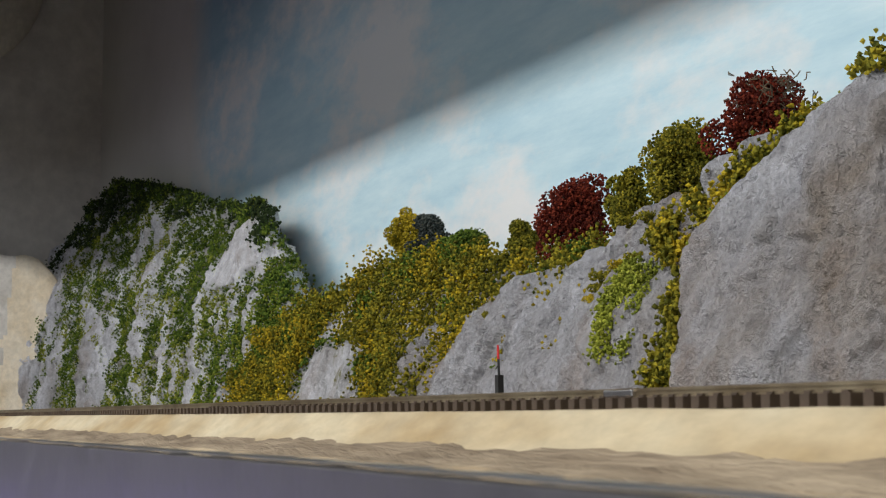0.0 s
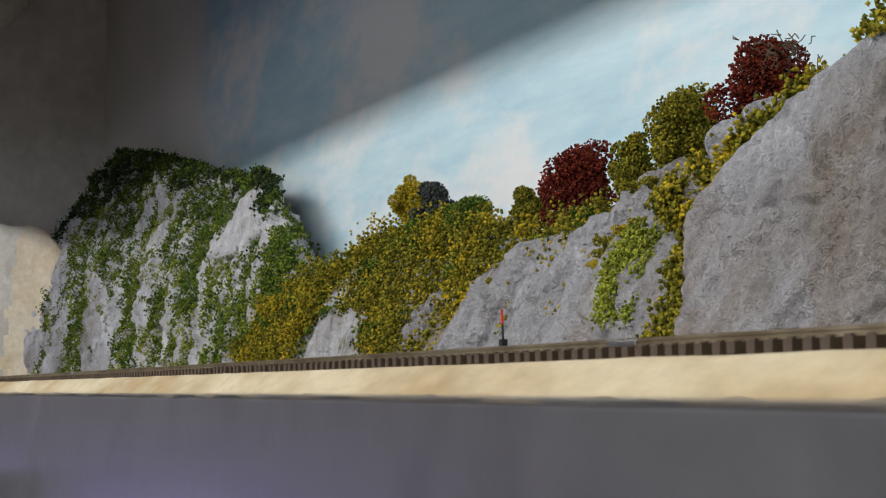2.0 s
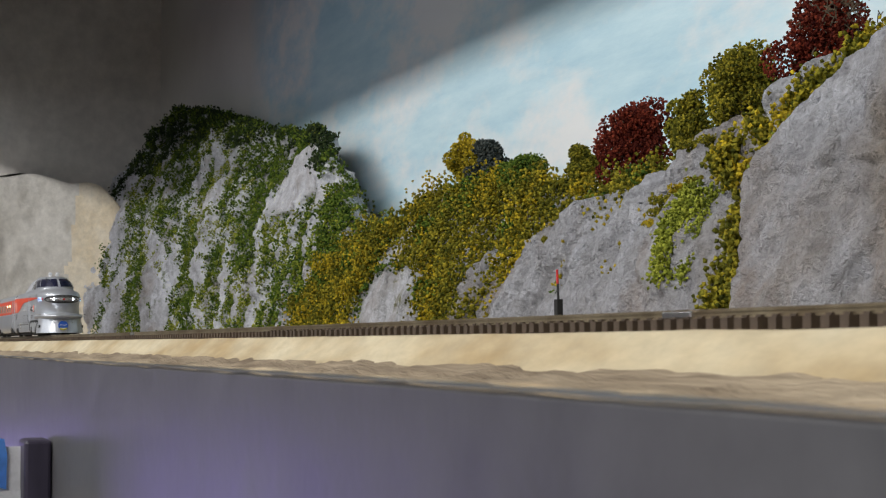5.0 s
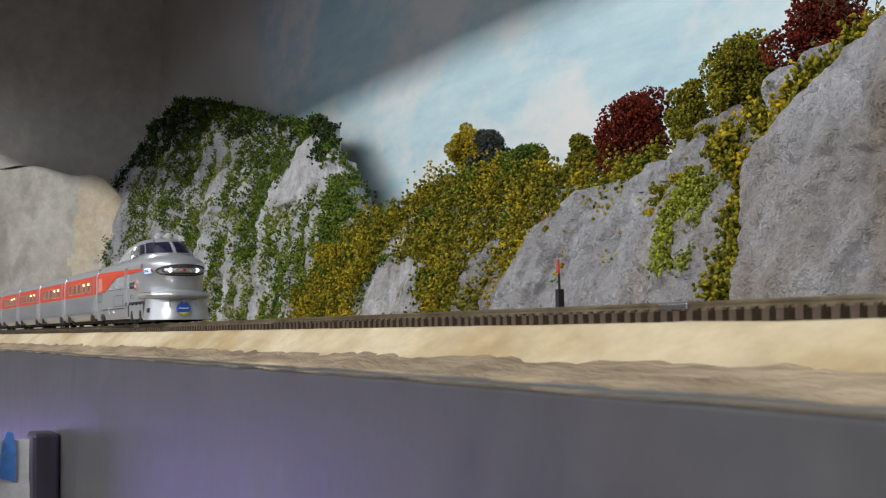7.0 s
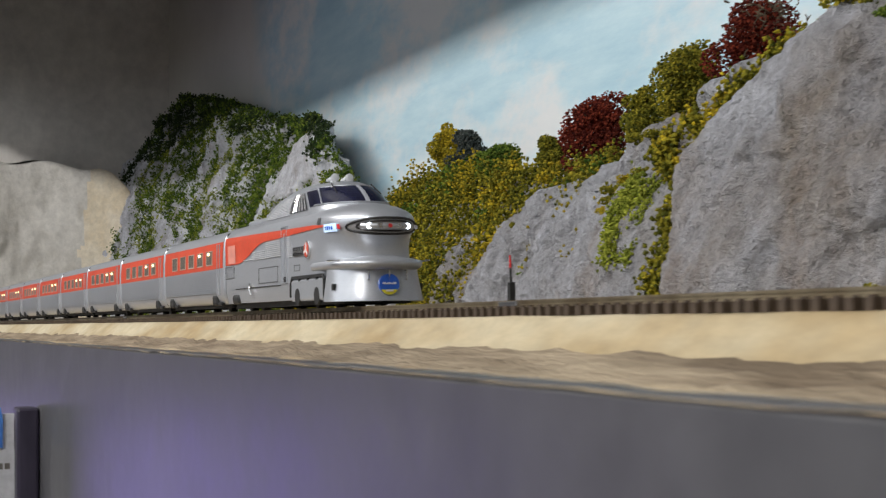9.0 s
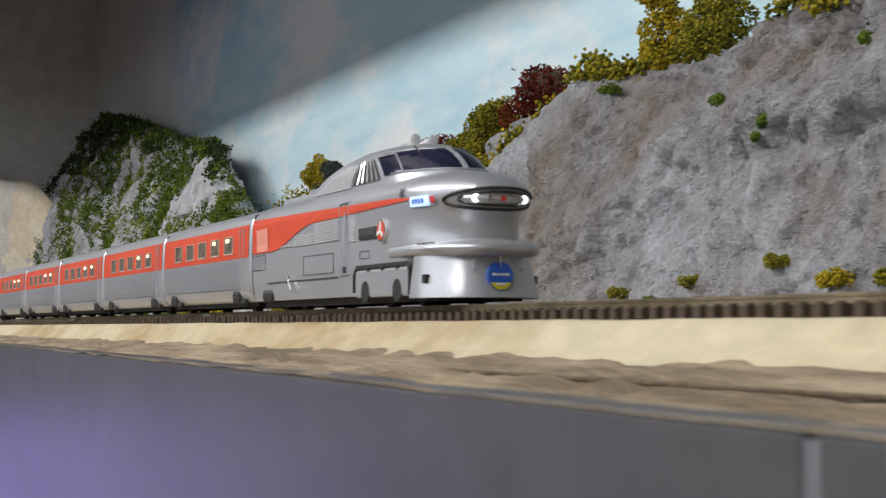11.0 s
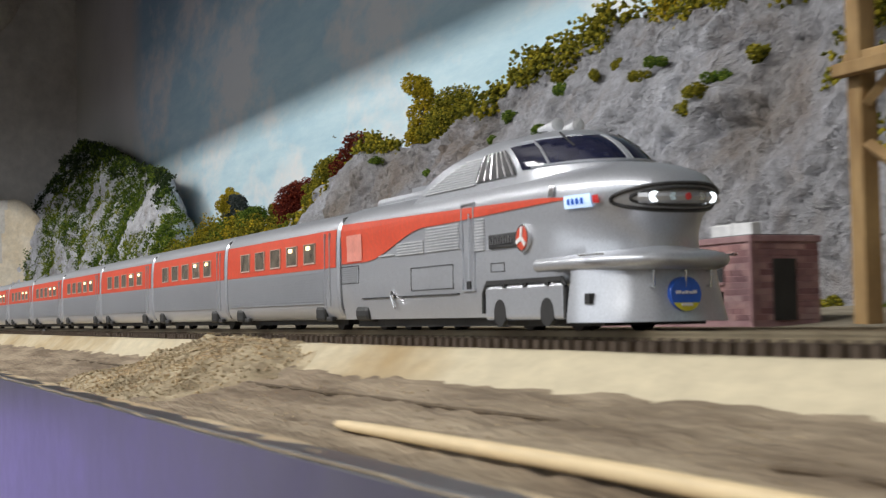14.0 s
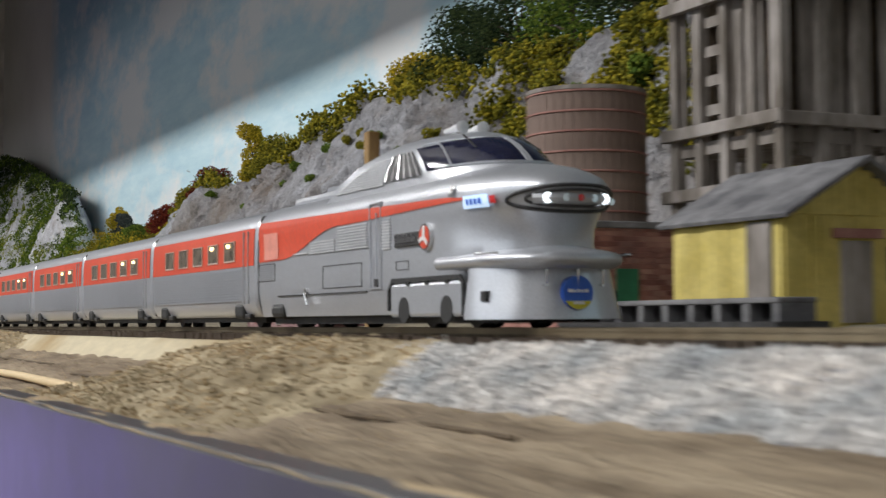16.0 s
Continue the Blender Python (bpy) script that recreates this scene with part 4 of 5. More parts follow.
def locomotive():
    t = thing("locomotive", (0, 0, 0), "streamlined silver model locomotive with red side stripe on track", "locomotive")
    part("body", loft([(z, outline(w, xf, a, 0.0)) for z, w, xf, a in HULL]), SILVER, t, smooth=35)
    # cab
    zs = [0.0352, 0.0375, 0.0400, 0.0425, 0.0448, 0.0465, 0.0478, 0.0488, 0.0495, 0.0500]
    lv = []
    for z in zs:
        w, xf, a, xr = cab_at(z)
        lv.append((z, [(xr + (x - xr), y) for x, y in outline(w, xf, a, xr)]))
    cab = part("cab", loft(lv), SILVER, t, smooth=40)
    side_parts("windscreen", cab_patch(1.30, 1.985, 0.0404, 0.0477), GLASS_DARK, cab, "dark blue tinted windscreen")
    side_parts("side_window", cab_patch(1.03, 1.27, 0.0400, 0.0470), GLASS_DARK, cab, "dark tinted side window")
    side_parts("side_grille_window", cab_patch(0.58, 0.97, 0.0392, 0.0466), DARK_METAL, cab, "dark window with bright bars")
    bm = bmesh.new()
    for k in range(6):
        s = 0.60 + 0.069 * k
        w0, f0, a0, r0 = cab_at(0.0393)
        w1, f1, a1, r1 = cab_at(0.0465)
        for sg in (-1,):
            cyl(bm, (r0 + 0.004 + (f0 - a0 - r0 - 0.004) * s, sg * (w0 + 0.0005), 0.0393), (r1 + 0.004 + (f1 - a1 - r1 - 0.004) * s, sg * (w1 + 0.0005), 0.0465), 0.00036, seg=6)
    side_parts("window_bars", bm, CHROME, cab)
    bm = bmesh.new()
    for k in range(11):
        z = 0.0388 + 0.00068 * k
        w, xf, a, xr = cab_at(z)
        for sg in (-1,):
            box(bm, xr + 0.006 + 0.0009 * k, xr + 0.004 + (xf - a - xr) * 0.545, sg * (w + 0.0002) - 0.0004, sg * (w + 0.0002) + 0.0004, z, z + 0.00034)
    side_parts("louvres", bm, BRIGHT, cab)
    bm = bmesh.new()
    for sg in (-1, 1):
        w, xf, a, xr = cab_at(0.0460)
        for q0 in (0.285, 0.62):
            pts = []
            for z in (0.0403, 0.0425, 0.0450, 0.0478):
                w, xf, a, xr = cab_at(z)
                q = (q0 if q0 < 0.5 else 0.985) * math.pi / 2
                pts.append((xf - a + (a + 0.0004) * math.sin(q) ** (2 / 2.3), sg * (w + 0.0004) * math.cos(q) ** (2 / 2.3), z))
            for p, q in zip(pts, pts[1:]):
                cyl(bm, p, q, 0.00035, seg=6)
    for z in (0.0403, 0.0478):
        w, xf, a, xr = cab_at(z)
        ring = []
        for k in range(25):
            q = -math.pi / 2 + math.pi * (0.06 + 0.88 * k / 24)
            ring.append((xf - a + (a + 0.0003) * max(0, math.cos(q)) ** (2 / 2.3), (w + 0.0003) * math.copysign(abs(math.sin(q)) ** (2 / 2.3), q), z))
        for p, q in zip(ring, ring[1:]):
            cyl(bm, p, q, 0.0003, seg=6)
    part("window_frame", bm, SILVER, cab)
    bm = bmesh.new()
    for sg in (-1,):
        w, xf, a, xr = cab_at(0.0455)
        cyl(bm, (0.1385, sg * 0.0082, 0.0488), (0.1475, sg * 0.0090, 0.0445), 0.00028, seg=6)
    side_parts("wiper", bm, BLACK, cab)
    # roof hatch behind the cab
    part("roof_hatch", boxed(0.013, 0.060, -0.0095, 0.0095, 0.0385, 0.0420, bevel=0.0014), SILVER, t)
    bm = bmesh.new()
    for sg in (-1, 1):
        for k in range(4):
            box(bm, 0.040, 0.068, sg * (0.0018 + 0.0019 * k) - 0.0003, sg * (0.0018 + 0.0019 * k) + 0.0003, 0.0415, 0.0434)
    part("hatch_ribs", bm, SILVER, t)
    horn = bmesh.new()
    for y in (-0.0035, 0.0025):
        cyl(horn, (0.1180, y, 0.0520), (0.1265, y, 0.0522), 0.0006, 0.0012, 14)
        cyl(horn, (0.1265, y, 0.0522), (0.1285, y, 0.0522), 0.0012, 0.0018, 14)
        cyl(horn, (0.1285, y, 0.0522), (0.1288, y, 0.0522), 0.0018, 0.0009, 14)
        cyl(horn, (0.124, y, 0.0490), (0.124, y, 0.0520), 0.0005, seg=8)
    box(horn, 0.121, 0.127, -0.0045, 0.0035, 0.0496, 0.0503)
    part("air_horn", horn, BRIGHT, t, "chrome twin air horns")
    # paint
    def low(x):
        return 0.0215 + 0.0078 * smooth01((x - 0.022) / 0.050) + 0.0012 * smooth01((x - 0.07) / 0.09)

    def high(x):
        return 0.0345 - 0.0029 * min(1, x / 0.16)
    side_parts("stripe", skin_patch(lambda u: 0.0012 + 0.1585 * u, lambda u, v: low(0.1585 * u) + (high(0.1585 * u) - low(0.1585 * u)) * v * (1 - smooth01((u - 0.9) / 0.1) * 0.5), 70, 6, hull_side), RED, t, "vermilion red side stripe")
    side_parts("red_grille", skin_patch(lambda u: 0.007 + 0.014 * u, lambda u, v: 0.0220 + 0.0085 * v, 3, 3, hull_side, 0.0005), PINK, t, "faded red louvred panel")
    for x0, x1, z0, z1 in ((0.036, 0.0485, 0.0225, 0.0275), (0.051, 0.0715, 0.0222, 0.0290), (0.0735, 0.0965, 0.0222, 0.0297), (0.1072, 0.1130, 0.0210, 0.0295)):
        bm = bmesh.new()
        k = z0
        while k < min(z1, low(x0) - 0.0002 if x0 < 0.1 else z1):
            for sg in (-1,):
                box(bm, x0, x1, sg * 0.0174 - 0.0004, sg * 0.0174 + 0.0004, k, k + 0.00035)
            k += 0.0008
        side_parts("louvre_panel", bm, BRIGHT, t)
    bm = bmesh.new()
    for sg in (-1,):
        y0, y1 = sg * 0.0174 - 0.0004, sg * 0.0174 + 0.0004
        for x in (0.0985, 0.1062):
            box(bm, x, x + 0.0006, y0, y1, 0.0105, 0.0335)
        for z in (0.0105, 0.0335):
            box(bm, 0.0985, 0.1068, y0, y1, z, z + 0.0005)
        cyl(bm, (0.1045, sg * 0.0181, 0.0135), (0.1045, sg * 0.0181, 0.0310), 0.00025, seg=6)
        cyl(bm, (0.1003, sg * 0.0181, 0.0135), (0.1003, sg * 0.0181, 0.0200), 0.00025, seg=6)
    side_parts("door_frame", bm, SILVER, t)
    # black block on the skin for the shade inside the step recess
    side_parts("step_recess_shade", boxed(0.1015, 0.1040, -0.01765, -0.0171, 0.0105, 0.0132), BLACK, t)
    # panel lines and hatches
    bm = bmesh.new()
    for sg in (-1,):
        y0, y1 = sg * 0.01735 - 0.00018, sg * 0.01735 + 0.00018
        for x0, x1, z0, z1 in ((0.0615, 0.0920, 0.0115, 0.0180), (0.0005, 0.0170, 0.0150, 0.0205), (0.1165, 0.1245, 0.0150, 0.0172)):
            box(bm, x0, x1, y0, y1, z0, z0 + 0.0002)
            box(bm, x0, x1, y0, y1, z1, z1 + 0.0002)
            box(bm, x0, x0 + 0.0002, y0, y1, z0, z1)
            box(bm, x1, x1 + 0.0002, y0, y1, z0, z1)
        box(bm, 0.020, 0.096, y0, y1, 0.0098, 0.0102)
    side_parts("panel_seams", bm, DARK_METAL, t, "dark hatch seams")
    bm = bmesh.new()
    for sg in (-1,):
        for k in range(7):
            box(bm, 0.0008, 0.0150, sg * 0.0174 - 0.0003, sg * 0.0174 + 0.0003, 0.0155 + 0.0007 * k, 0.0158 + 0.0007 * k)
    side_parts("rear_grille", bm, SILVER_DULL, t)
    bm = bmesh.new()
    for sg in (-1,):
        cyl(bm, (0.0475, sg * 0.0172, 0.0110), (0.0475, sg * 0.0181, 0.0110), 0.0011, seg=14)
        cyl(bm, (0.0475, sg * 0.0183, 0.0105), (0.0500, sg * 0.0181, 0.0068), 0.0004, seg=8)
    side_parts("filler_cap", bm, CHROME, t)
    # medallion and name plate
    bm = bmesh.new()
    for sg in (-1,):
        cyl(bm, (0.1365, sg * 0.0168, 0.0228), (0.1365, sg * 0.0183, 0.0228), 0.0034, seg=32)
    med = side_parts("medallion", bm, CHROME, t, "round metal medallion with a red and white face", smooth=40)
    bm = bmesh.new()
    for sg in (-1,):
        cyl(bm, (0.1365, sg * 0.0182, 0.0228), (0.1365, sg * 0.01845, 0.0228), 0.0029, seg=28)
    side_parts("red_face", bm, RED, med)
    bm = bmesh.new()
    for sg in (-1,):
        for turn in (8, 128, 248):
            box(bm, -0.0005, 0.0005, -0.0002, 0.0002, 0.0, 0.0028, 0, Matrix.Translation((0.1365, sg * 0.0185, 0.0228)) @ pose(0, 0, 0, 0, turn, 0))
    side_parts("white_arms", bm, WHITE, med)
    plate = side_parts("name_plate", boxed(0.1165, 0.1328, -0.0181, -0.0170, 0.0210, 0.0246, bevel=0.0003), DARK_METAL, t, "dark plate with raised bright lettering bars")
    bm = bmesh.new()
    for k in range(9):
        box(bm, 0.1180 + 0.0015 * k, 0.1190 + 0.0015 * k, -0.01845, -0.0180, 0.0220, 0.0220 + 0.0014 + 0.0005 * (k % 2))
    side_parts("lettering_bar", bm, CHROME, plate)
    # number board
    def board(u, v):
        return 0.0283 + 0.0030 * v
    side_parts("number_board", skin_patch(lambda u: 0.1575 + 0.0095 * u, board, 8, 3, hull_side, 0.0006), BOARD_LIT, t, "glowing pale blue number board")
    for k in range(4):
        side_parts("number_bar", skin_patch(lambda u, k=k: 0.1592 + 0.0016 * k + 0.0010 * u, lambda u, v: 0.0291 + 0.0014 * v, 2, 2, hull_side, 0.0009), BLUE, t)
    side_parts("marker_light", skin_patch(lambda u: 0.1678 + 0.0018 * u, lambda u, v: 0.0290 + 0.0018 * v, 5, 3, hull_side, 0.0008), LAMP_RED, t, "small red marker light")
    side_parts("class_lamp", skin_patch(lambda u: 0.1500 + 0.0026 * u, lambda u, v: 0.0318 + 0.0026 * v, 3, 3, hull_side, 0.0006), CHROME, t)
    # headlight slot across the nose
    bm = bmesh.new()
    rows = []
    for k in range(9):
        z = 0.0268 + 0.0056 * k / 8
        half = 0.0132 * math.sqrt(max(0.02, 1 - ((k - 4) / 4.15) ** 2)) ** 0.7
        rows.append([bm.verts.new(p) for p in front_arc(z, half, 0.0004)])
    for a, b in zip(rows, rows[1:]):
        for i in range(len(a) - 1):
            bm.faces.new((a[i], a[i + 1], b[i + 1], b[i]))
    slot = part("headlight_slot", bm, SILVER_DULL, t, "oval headlight recess with a dark edge", smooth=60)
    ring = []
    for k in range(56):
        q = 2 * math.pi * k / 56
        z = 0.0296 + 0.0029 * math.sin(q)
        y = 0.0134 * math.copysign(abs(math.cos(q)) ** 0.8, math.cos(q))
        w, xf, a = hull_at(z)
        s = max(0.0, 1 - (abs(y) / w) ** 2.3) ** (1 / 2.3)
        ring.append((xf - a + a * s + 0.0006, y * 1.02, z))
    part("dark_edge", sweep(ring, 0.00050, 6, True), DARK_METAL, slot)
    inner = [(x + 0.0002, y * 0.80, 0.0296 + (z - 0.0296) * 0.62) for x, y, z in ring]
    inner = [(front_arc(z, abs(y) + 1e-5, 0.0006, 2)[0][0], y, z) for x, y, z in inner]
    part("bezel", sweep(inner, 0.00045, 6, True), DARK_METAL, slot)
    part("lamp_bar", sweep(front_arc(0.0296, 0.0095, 0.0003, 12), 0.0013, 8), SILVER_DULL, slot)
    for y, r, mat_, lab in ((-0.0072, 0.0012, LAMP_WHITE, "lit white headlamp"), (0.0072, 0.0012, LAMP_WHITE, "lit white headlamp"), (0.0, 0.0008, LAMP_RED, "red lens"), (-0.0036, 0.0009, CHROME, ""), (0.0036, 0.0009, CHROME, ""), (0.0128, 0.0008, CHROME, "")):
        w, xf, a = hull_at(0.0296)
        s = max(0.0, 1 - (abs(y) / w) ** 2.3) ** (1 / 2.3)
        x = xf - a + a * s
        part("headlamp", cyled((x - 0.001, y, 0.0296), (x + 0.0016, y * 1.03, 0.0296), r, seg=18), mat_, slot, lab)
    # bumper wrapped round the nose
    def ledge(z, grow):
        w, xf, a = 0.0178 + grow, 0.1838 + grow, 0.030
        return [(x, y) for x, y in outline(w, xf, a, 0.1415, e=2.6)]
    part("bumper", loft([(0.0136, ledge(0, -0.0018)), (0.0140, ledge(0, -0.0006)), (0.0147, ledge(0, 0.0003)), (0.0156, ledge(0, 0.0007)), (0.0165, ledge(0, 0.0006)), (0.0172, ledge(0, -0.0002)), (0.0178, ledge(0, -0.0020)), (0.0184, ledge(0, -0.0055)), (0.0190, ledge(0, -0.0085))]), SILVER, t, "rounded silver bumper ledge", smooth=50)
    bm = bmesh.new()
    for sg in (-1,):
        for p, q in zip(((0.166, 0.0186), (0.168, 0.0196), (0.174, 0.0186)), ((0.168, 0.0196), (0.174, 0.0186), (0.1745, 0.0170))):
            cyl(bm, (p[0], sg * p[1], 0.0172), (q[0], sg * q[1], 0.0172), 0.0003, seg=6)
    side_parts("grab_iron", bm, CHROME, t)
    # pilot
    def skirt(grow, xr=0.158):
        return outline(0.0178 + grow, 0.1797 + grow * 1.4, 0.0195, xr, e=2.3)
    pilot = part("pilot", loft([(0.0020, skirt(0.0010, 0.1590)), (0.0032, skirt(0.0009, 0.1588)), (0.0060, skirt(0.0004, 0.1585)), (0.0110, skirt(-0.0003, 0.1585)), (0.0150, skirt(-0.0008, 0.1585))]), SILVER, t, "smooth silver pilot skirt", smooth=40)
    # the step hole is a black block in place of its shade
    side_parts("step_hole_shade", boxed(0.1668, 0.1692, -0.0178, -0.0150, 0.0062, 0.0086), BLACK, pilot)
    badge = bmesh.new()
    cyl(badge, (0.1785, 0, 0.0080), (0.1812, 0, 0.0080), 0.0039, seg=36)
    bd = part("badge", badge, BLUE, pilot, "round blue train badge with a yellow foot")
    bm = bmesh.new()
    seg = [(0.0038 * math.sin(a), -0.0038 * math.cos(a)) for a in np.linspace(-1.05, 1.05, 16)]
    vs = [[bm.verts.new((x, y, 0.0080 + z)) for y, z in seg] for x in (0.1809, 0.1814)]
    for ring in vs:
        bm.faces.new(ring)
    for k in range(16):
        bm.faces.new((vs[0][k], vs[0][(k + 1) % 16], vs[1][(k + 1) % 16], vs[1][k]))
    bmesh.ops.recalc_face_normals(bm, faces=bm.faces)
    part("yellow_field", bm, YELLOW, bd)
    bm = bmesh.new()
    for k, (y0, y1) in enumerate(((-0.0030, -0.0016), (-0.0013, -0.0006), (-0.0003, 0.0004), (0.0007, 0.0014), (0.0017, 0.0029))):
        box(bm, 0.1810, 0.1814, y0 * 0.9, y1 * 0.9, 0.0081, 0.0088 - 0.0002 * (k % 2))
    box(bm, 0.1812, 0.1816, -0.0014, 0.0014, 0.0054, 0.0060)
    part("lettering_bar", bm, WHITE, bd)
    for y in (-0.0075, 0.0, 0.0072):
        bm = bmesh.new()
        x = 0.1800 - 0.024 + 0.024 * (1 - (abs(y) / 0.0178) ** 2.5) ** (1 / 2.5)
        cyl(bm, (x + 0.0009, y, 0.0098), (x + 0.0012, y, 0.0132), 0.00028, seg=6)
        for z in (0.0098, 0.0132):
            cyl(bm, (x - 0.0006, y, z), (x + 0.0012, y, z), 0.00028, seg=6)
        part("lift_ring", bm, CHROME, pilot)
    # truck fairing; black pieces stand for shade in its outline gap and wheel openings
    bm = bmesh.new()
    for sg in (-1,):
        y0, y1 = sg * 0.0177 - 0.0005, sg * 0.0177 + 0.0005
        box(bm, 0.1150, 0.1556, y0, y1, 0.0117, 0.0129)
        box(bm, 0.1122, 0.1131, y0, y1, 0.0045, 0.0100)
        box(bm, 0.1573, 0.1584, y0, y1, 0.0030, 0.0104)
        cyl(bm, (0.1127, sg * 0.0177, 0.0100), (0.1151, sg * 0.0177, 0.0124), 0.0006, seg=6)
        cyl(bm, (0.1579, sg * 0.0177, 0.0104), (0.1555, sg * 0.0177, 0.0124), 0.0006, seg=6)
        for x in (0.1225, 0.1485):
            cyl(bm, (x, sg * 0.0170, 0.0046), (x, sg * 0.01802, 0.0046), 0.0034, seg=20)
            box(bm, x - 0.0034, x + 0.0034, sg * 0.0177 - 0.0003, sg * 0.0177 + 0.0003, 0.0026, 0.0046)
        for x in (0.1245, 0.1360, 0.1480):
            box(bm, x, x + 0.0016, y0, y1, 0.0108, 0.0124)
    side_parts("truck_shadow_gap", bm, BLACK, t, "black strips and discs painted as shade in the truck fairing's gap and wheel openings")
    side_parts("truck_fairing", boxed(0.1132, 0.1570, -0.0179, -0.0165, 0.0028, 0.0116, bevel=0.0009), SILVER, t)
    # solid black block drawn as the shade of the rear wheel opening
    side_parts("rear_opening_shade", boxed(0.0125, 0.0245, -0.01745, -0.012, 0.0030, 0.0078, bevel=0.0016), BLACK, t)
    for x in (0.1225, 0.1485, 0.019, 0.040):
        part("wheel", wheelset(bmesh.new(), x), DARK_METAL, t, smooth=40)
    part("underframe", boxed(0.006, 0.168, -0.0135, 0.0135, 0.0012, 0.0060), BLACK, t)
    part("gangway", boxed(-0.0022, 0.0006, -0.0160, 0.0160, 0.006, 0.0372, bevel=0.0008), BLACK, t)
    return t


COACH = [(0.0035, 0.0142), (0.0048, 0.0160), (0.0075, 0.0172), (0.0120, 0.0175), (0.0200, 0.0176), (0.0280, 0.0175), (0.0330, 0.0171), (0.0352, 0.0163), (0.0370, 0.0149), (0.0384, 0.0126), (0.0394, 0.0095), (0.0399, 0.0060), (0.0402, 0.0)]


def coach():
    """Front end at x = 0, body behind it."""
    t = thing("coach", (0, 0, 0), "ribbed silver model passenger coach with a red window band, lit inside", "coach", "train coaches")
    L = 0.1395
    bm = bmesh.new()
    prof = [(-y, z) for z, y in COACH] + [(y, z) for z, y in reversed(COACH[:-1])]
    rows = []
    for x, s in ((-L, 0.95), (-L + 0.0008, 0.995), (-L + 0.002, 1), (-0.002, 1), (-0.0008, 0.995), (0, 0.95)):
        rows.append([bm.verts.new((x, y * s, 0.019 + (z - 0.019) * (0.5 + 0.5 * s))) for y, z in prof])
    for a, b in zip(rows, rows[1:]):
        for k in range(len(prof)):
            bm.faces.new((a[k], b[k], b[(k + 1) % len(prof)], a[(k + 1) % len(prof)]))
    bm.faces.new(rows[0])
    bm.faces.new(list(reversed(rows[-1])))
    bmesh.ops.recalc_face_normals(bm, faces=bm.faces)
    part("body", bm, SILVER, t, smooth=35)

    def side(x, z, off):
        return (x, -float(np.interp(z, [c[0] for c in COACH], [c[1] for c in COACH])) - off, z)
    side_parts("window_band", skin_patch(lambda u: -L + 0.0012 + (L - 0.0024) * u, lambda u, v: 0.0208 + 0.0126 * v, 2, 5, side, 0.00015), RED, t, "vermilion red window band")
    for k in range(12):
        z = 0.0090 + 0.00095 * k
        side_parts("rib", boxed(-L + 0.004, -0.014, -0.01785, -0.01725, z, z + 0.0005), SILVER, t)
    for k in range(5):
        x = -0.0345 - 0.0205 * k
        w = side_parts("window", skin_patch(lambda u, x=x: x + 0.0120 * u, lambda u, v: 0.0232 + 0.0066 * v, 1, 2, side, 0.0004), WINDOW_PANE, t)
        bm = bmesh.new()
        for sg in (-1,):
            y0, y1 = sg * 0.0177 - 0.0004, sg * 0.0177 + 0.0004
            box(bm, x - 0.0003, x + 0.0123, y0, y1, 0.0228, 0.0233)
            box(bm, x - 0.0003, x + 0.0123, y0, y1, 0.0297, 0.0300)
            box(bm, x - 0.0003, x + 0.0001, y0, y1, 0.0233, 0.0297)
            box(bm, x + 0.0119, x + 0.0123, y0, y1, 0.0233, 0.0297)
        side_parts("window_trim", bm, WINDOW_TRIM, w)
        if k in (0, 1):
            side_parts("bulb", boxed(x + 0.0030, x + 0.0060, -0.0183, -0.0176, 0.0278, 0.0292, bevel=0.0003), LAMP_WARM, w, "warm lit ceiling bulb")
    bm = bmesh.new()
    for sg in (-1,):
        y0, y1 = sg * 0.0177 - 0.0003, sg * 0.0177 + 0.0003
        for x in (-0.0125, -0.0075):
            box(bm, x, x + 0.0004, y0, y1, 0.008, 0.0325)
        cyl(bm, (-0.0100, sg * 0.0181, 0.012), (-0.0100, sg * 0.0181, 0.0200), 0.00022, seg=6)
    side_parts("door", bm, SILVER_DULL, t)
    for x in (-0.0235, -0.1255):
        # no hole is cut: a black block gives the wheel opening's shade
        side_parts("wheel_opening_shade", boxed(x, x + 0.0095, -0.01775, -0.012, 0.0030, 0.0082, bevel=0.0012), BLACK, t)
        side_parts("step_plate", boxed(x + 0.0085, x + 0.0150, -0.0168, -0.0150, 0.0030, 0.0046, bevel=0.0004), DARK_METAL, t)
        part("wheel", wheelset(bmesh.new(), x + 0.0045, 0.0050), DARK_METAL, t, smooth=40)
    part("underframe", boxed(-L + 0.004, -0.004, -0.0125, 0.0125, 0.0018, 0.0050), BLACK, t)
    part("gangway", boxed(-L - 0.0030, -L + 0.0006, -0.0158, 0.0158, 0.0045, 0.0368, bevel=0.0008), BLACK, t)
    return t


loco = locomotive()
first = coach()
COACHES = [first] + [copy_thing(first, pose(0, 0, 0)) for _ in range(10)]


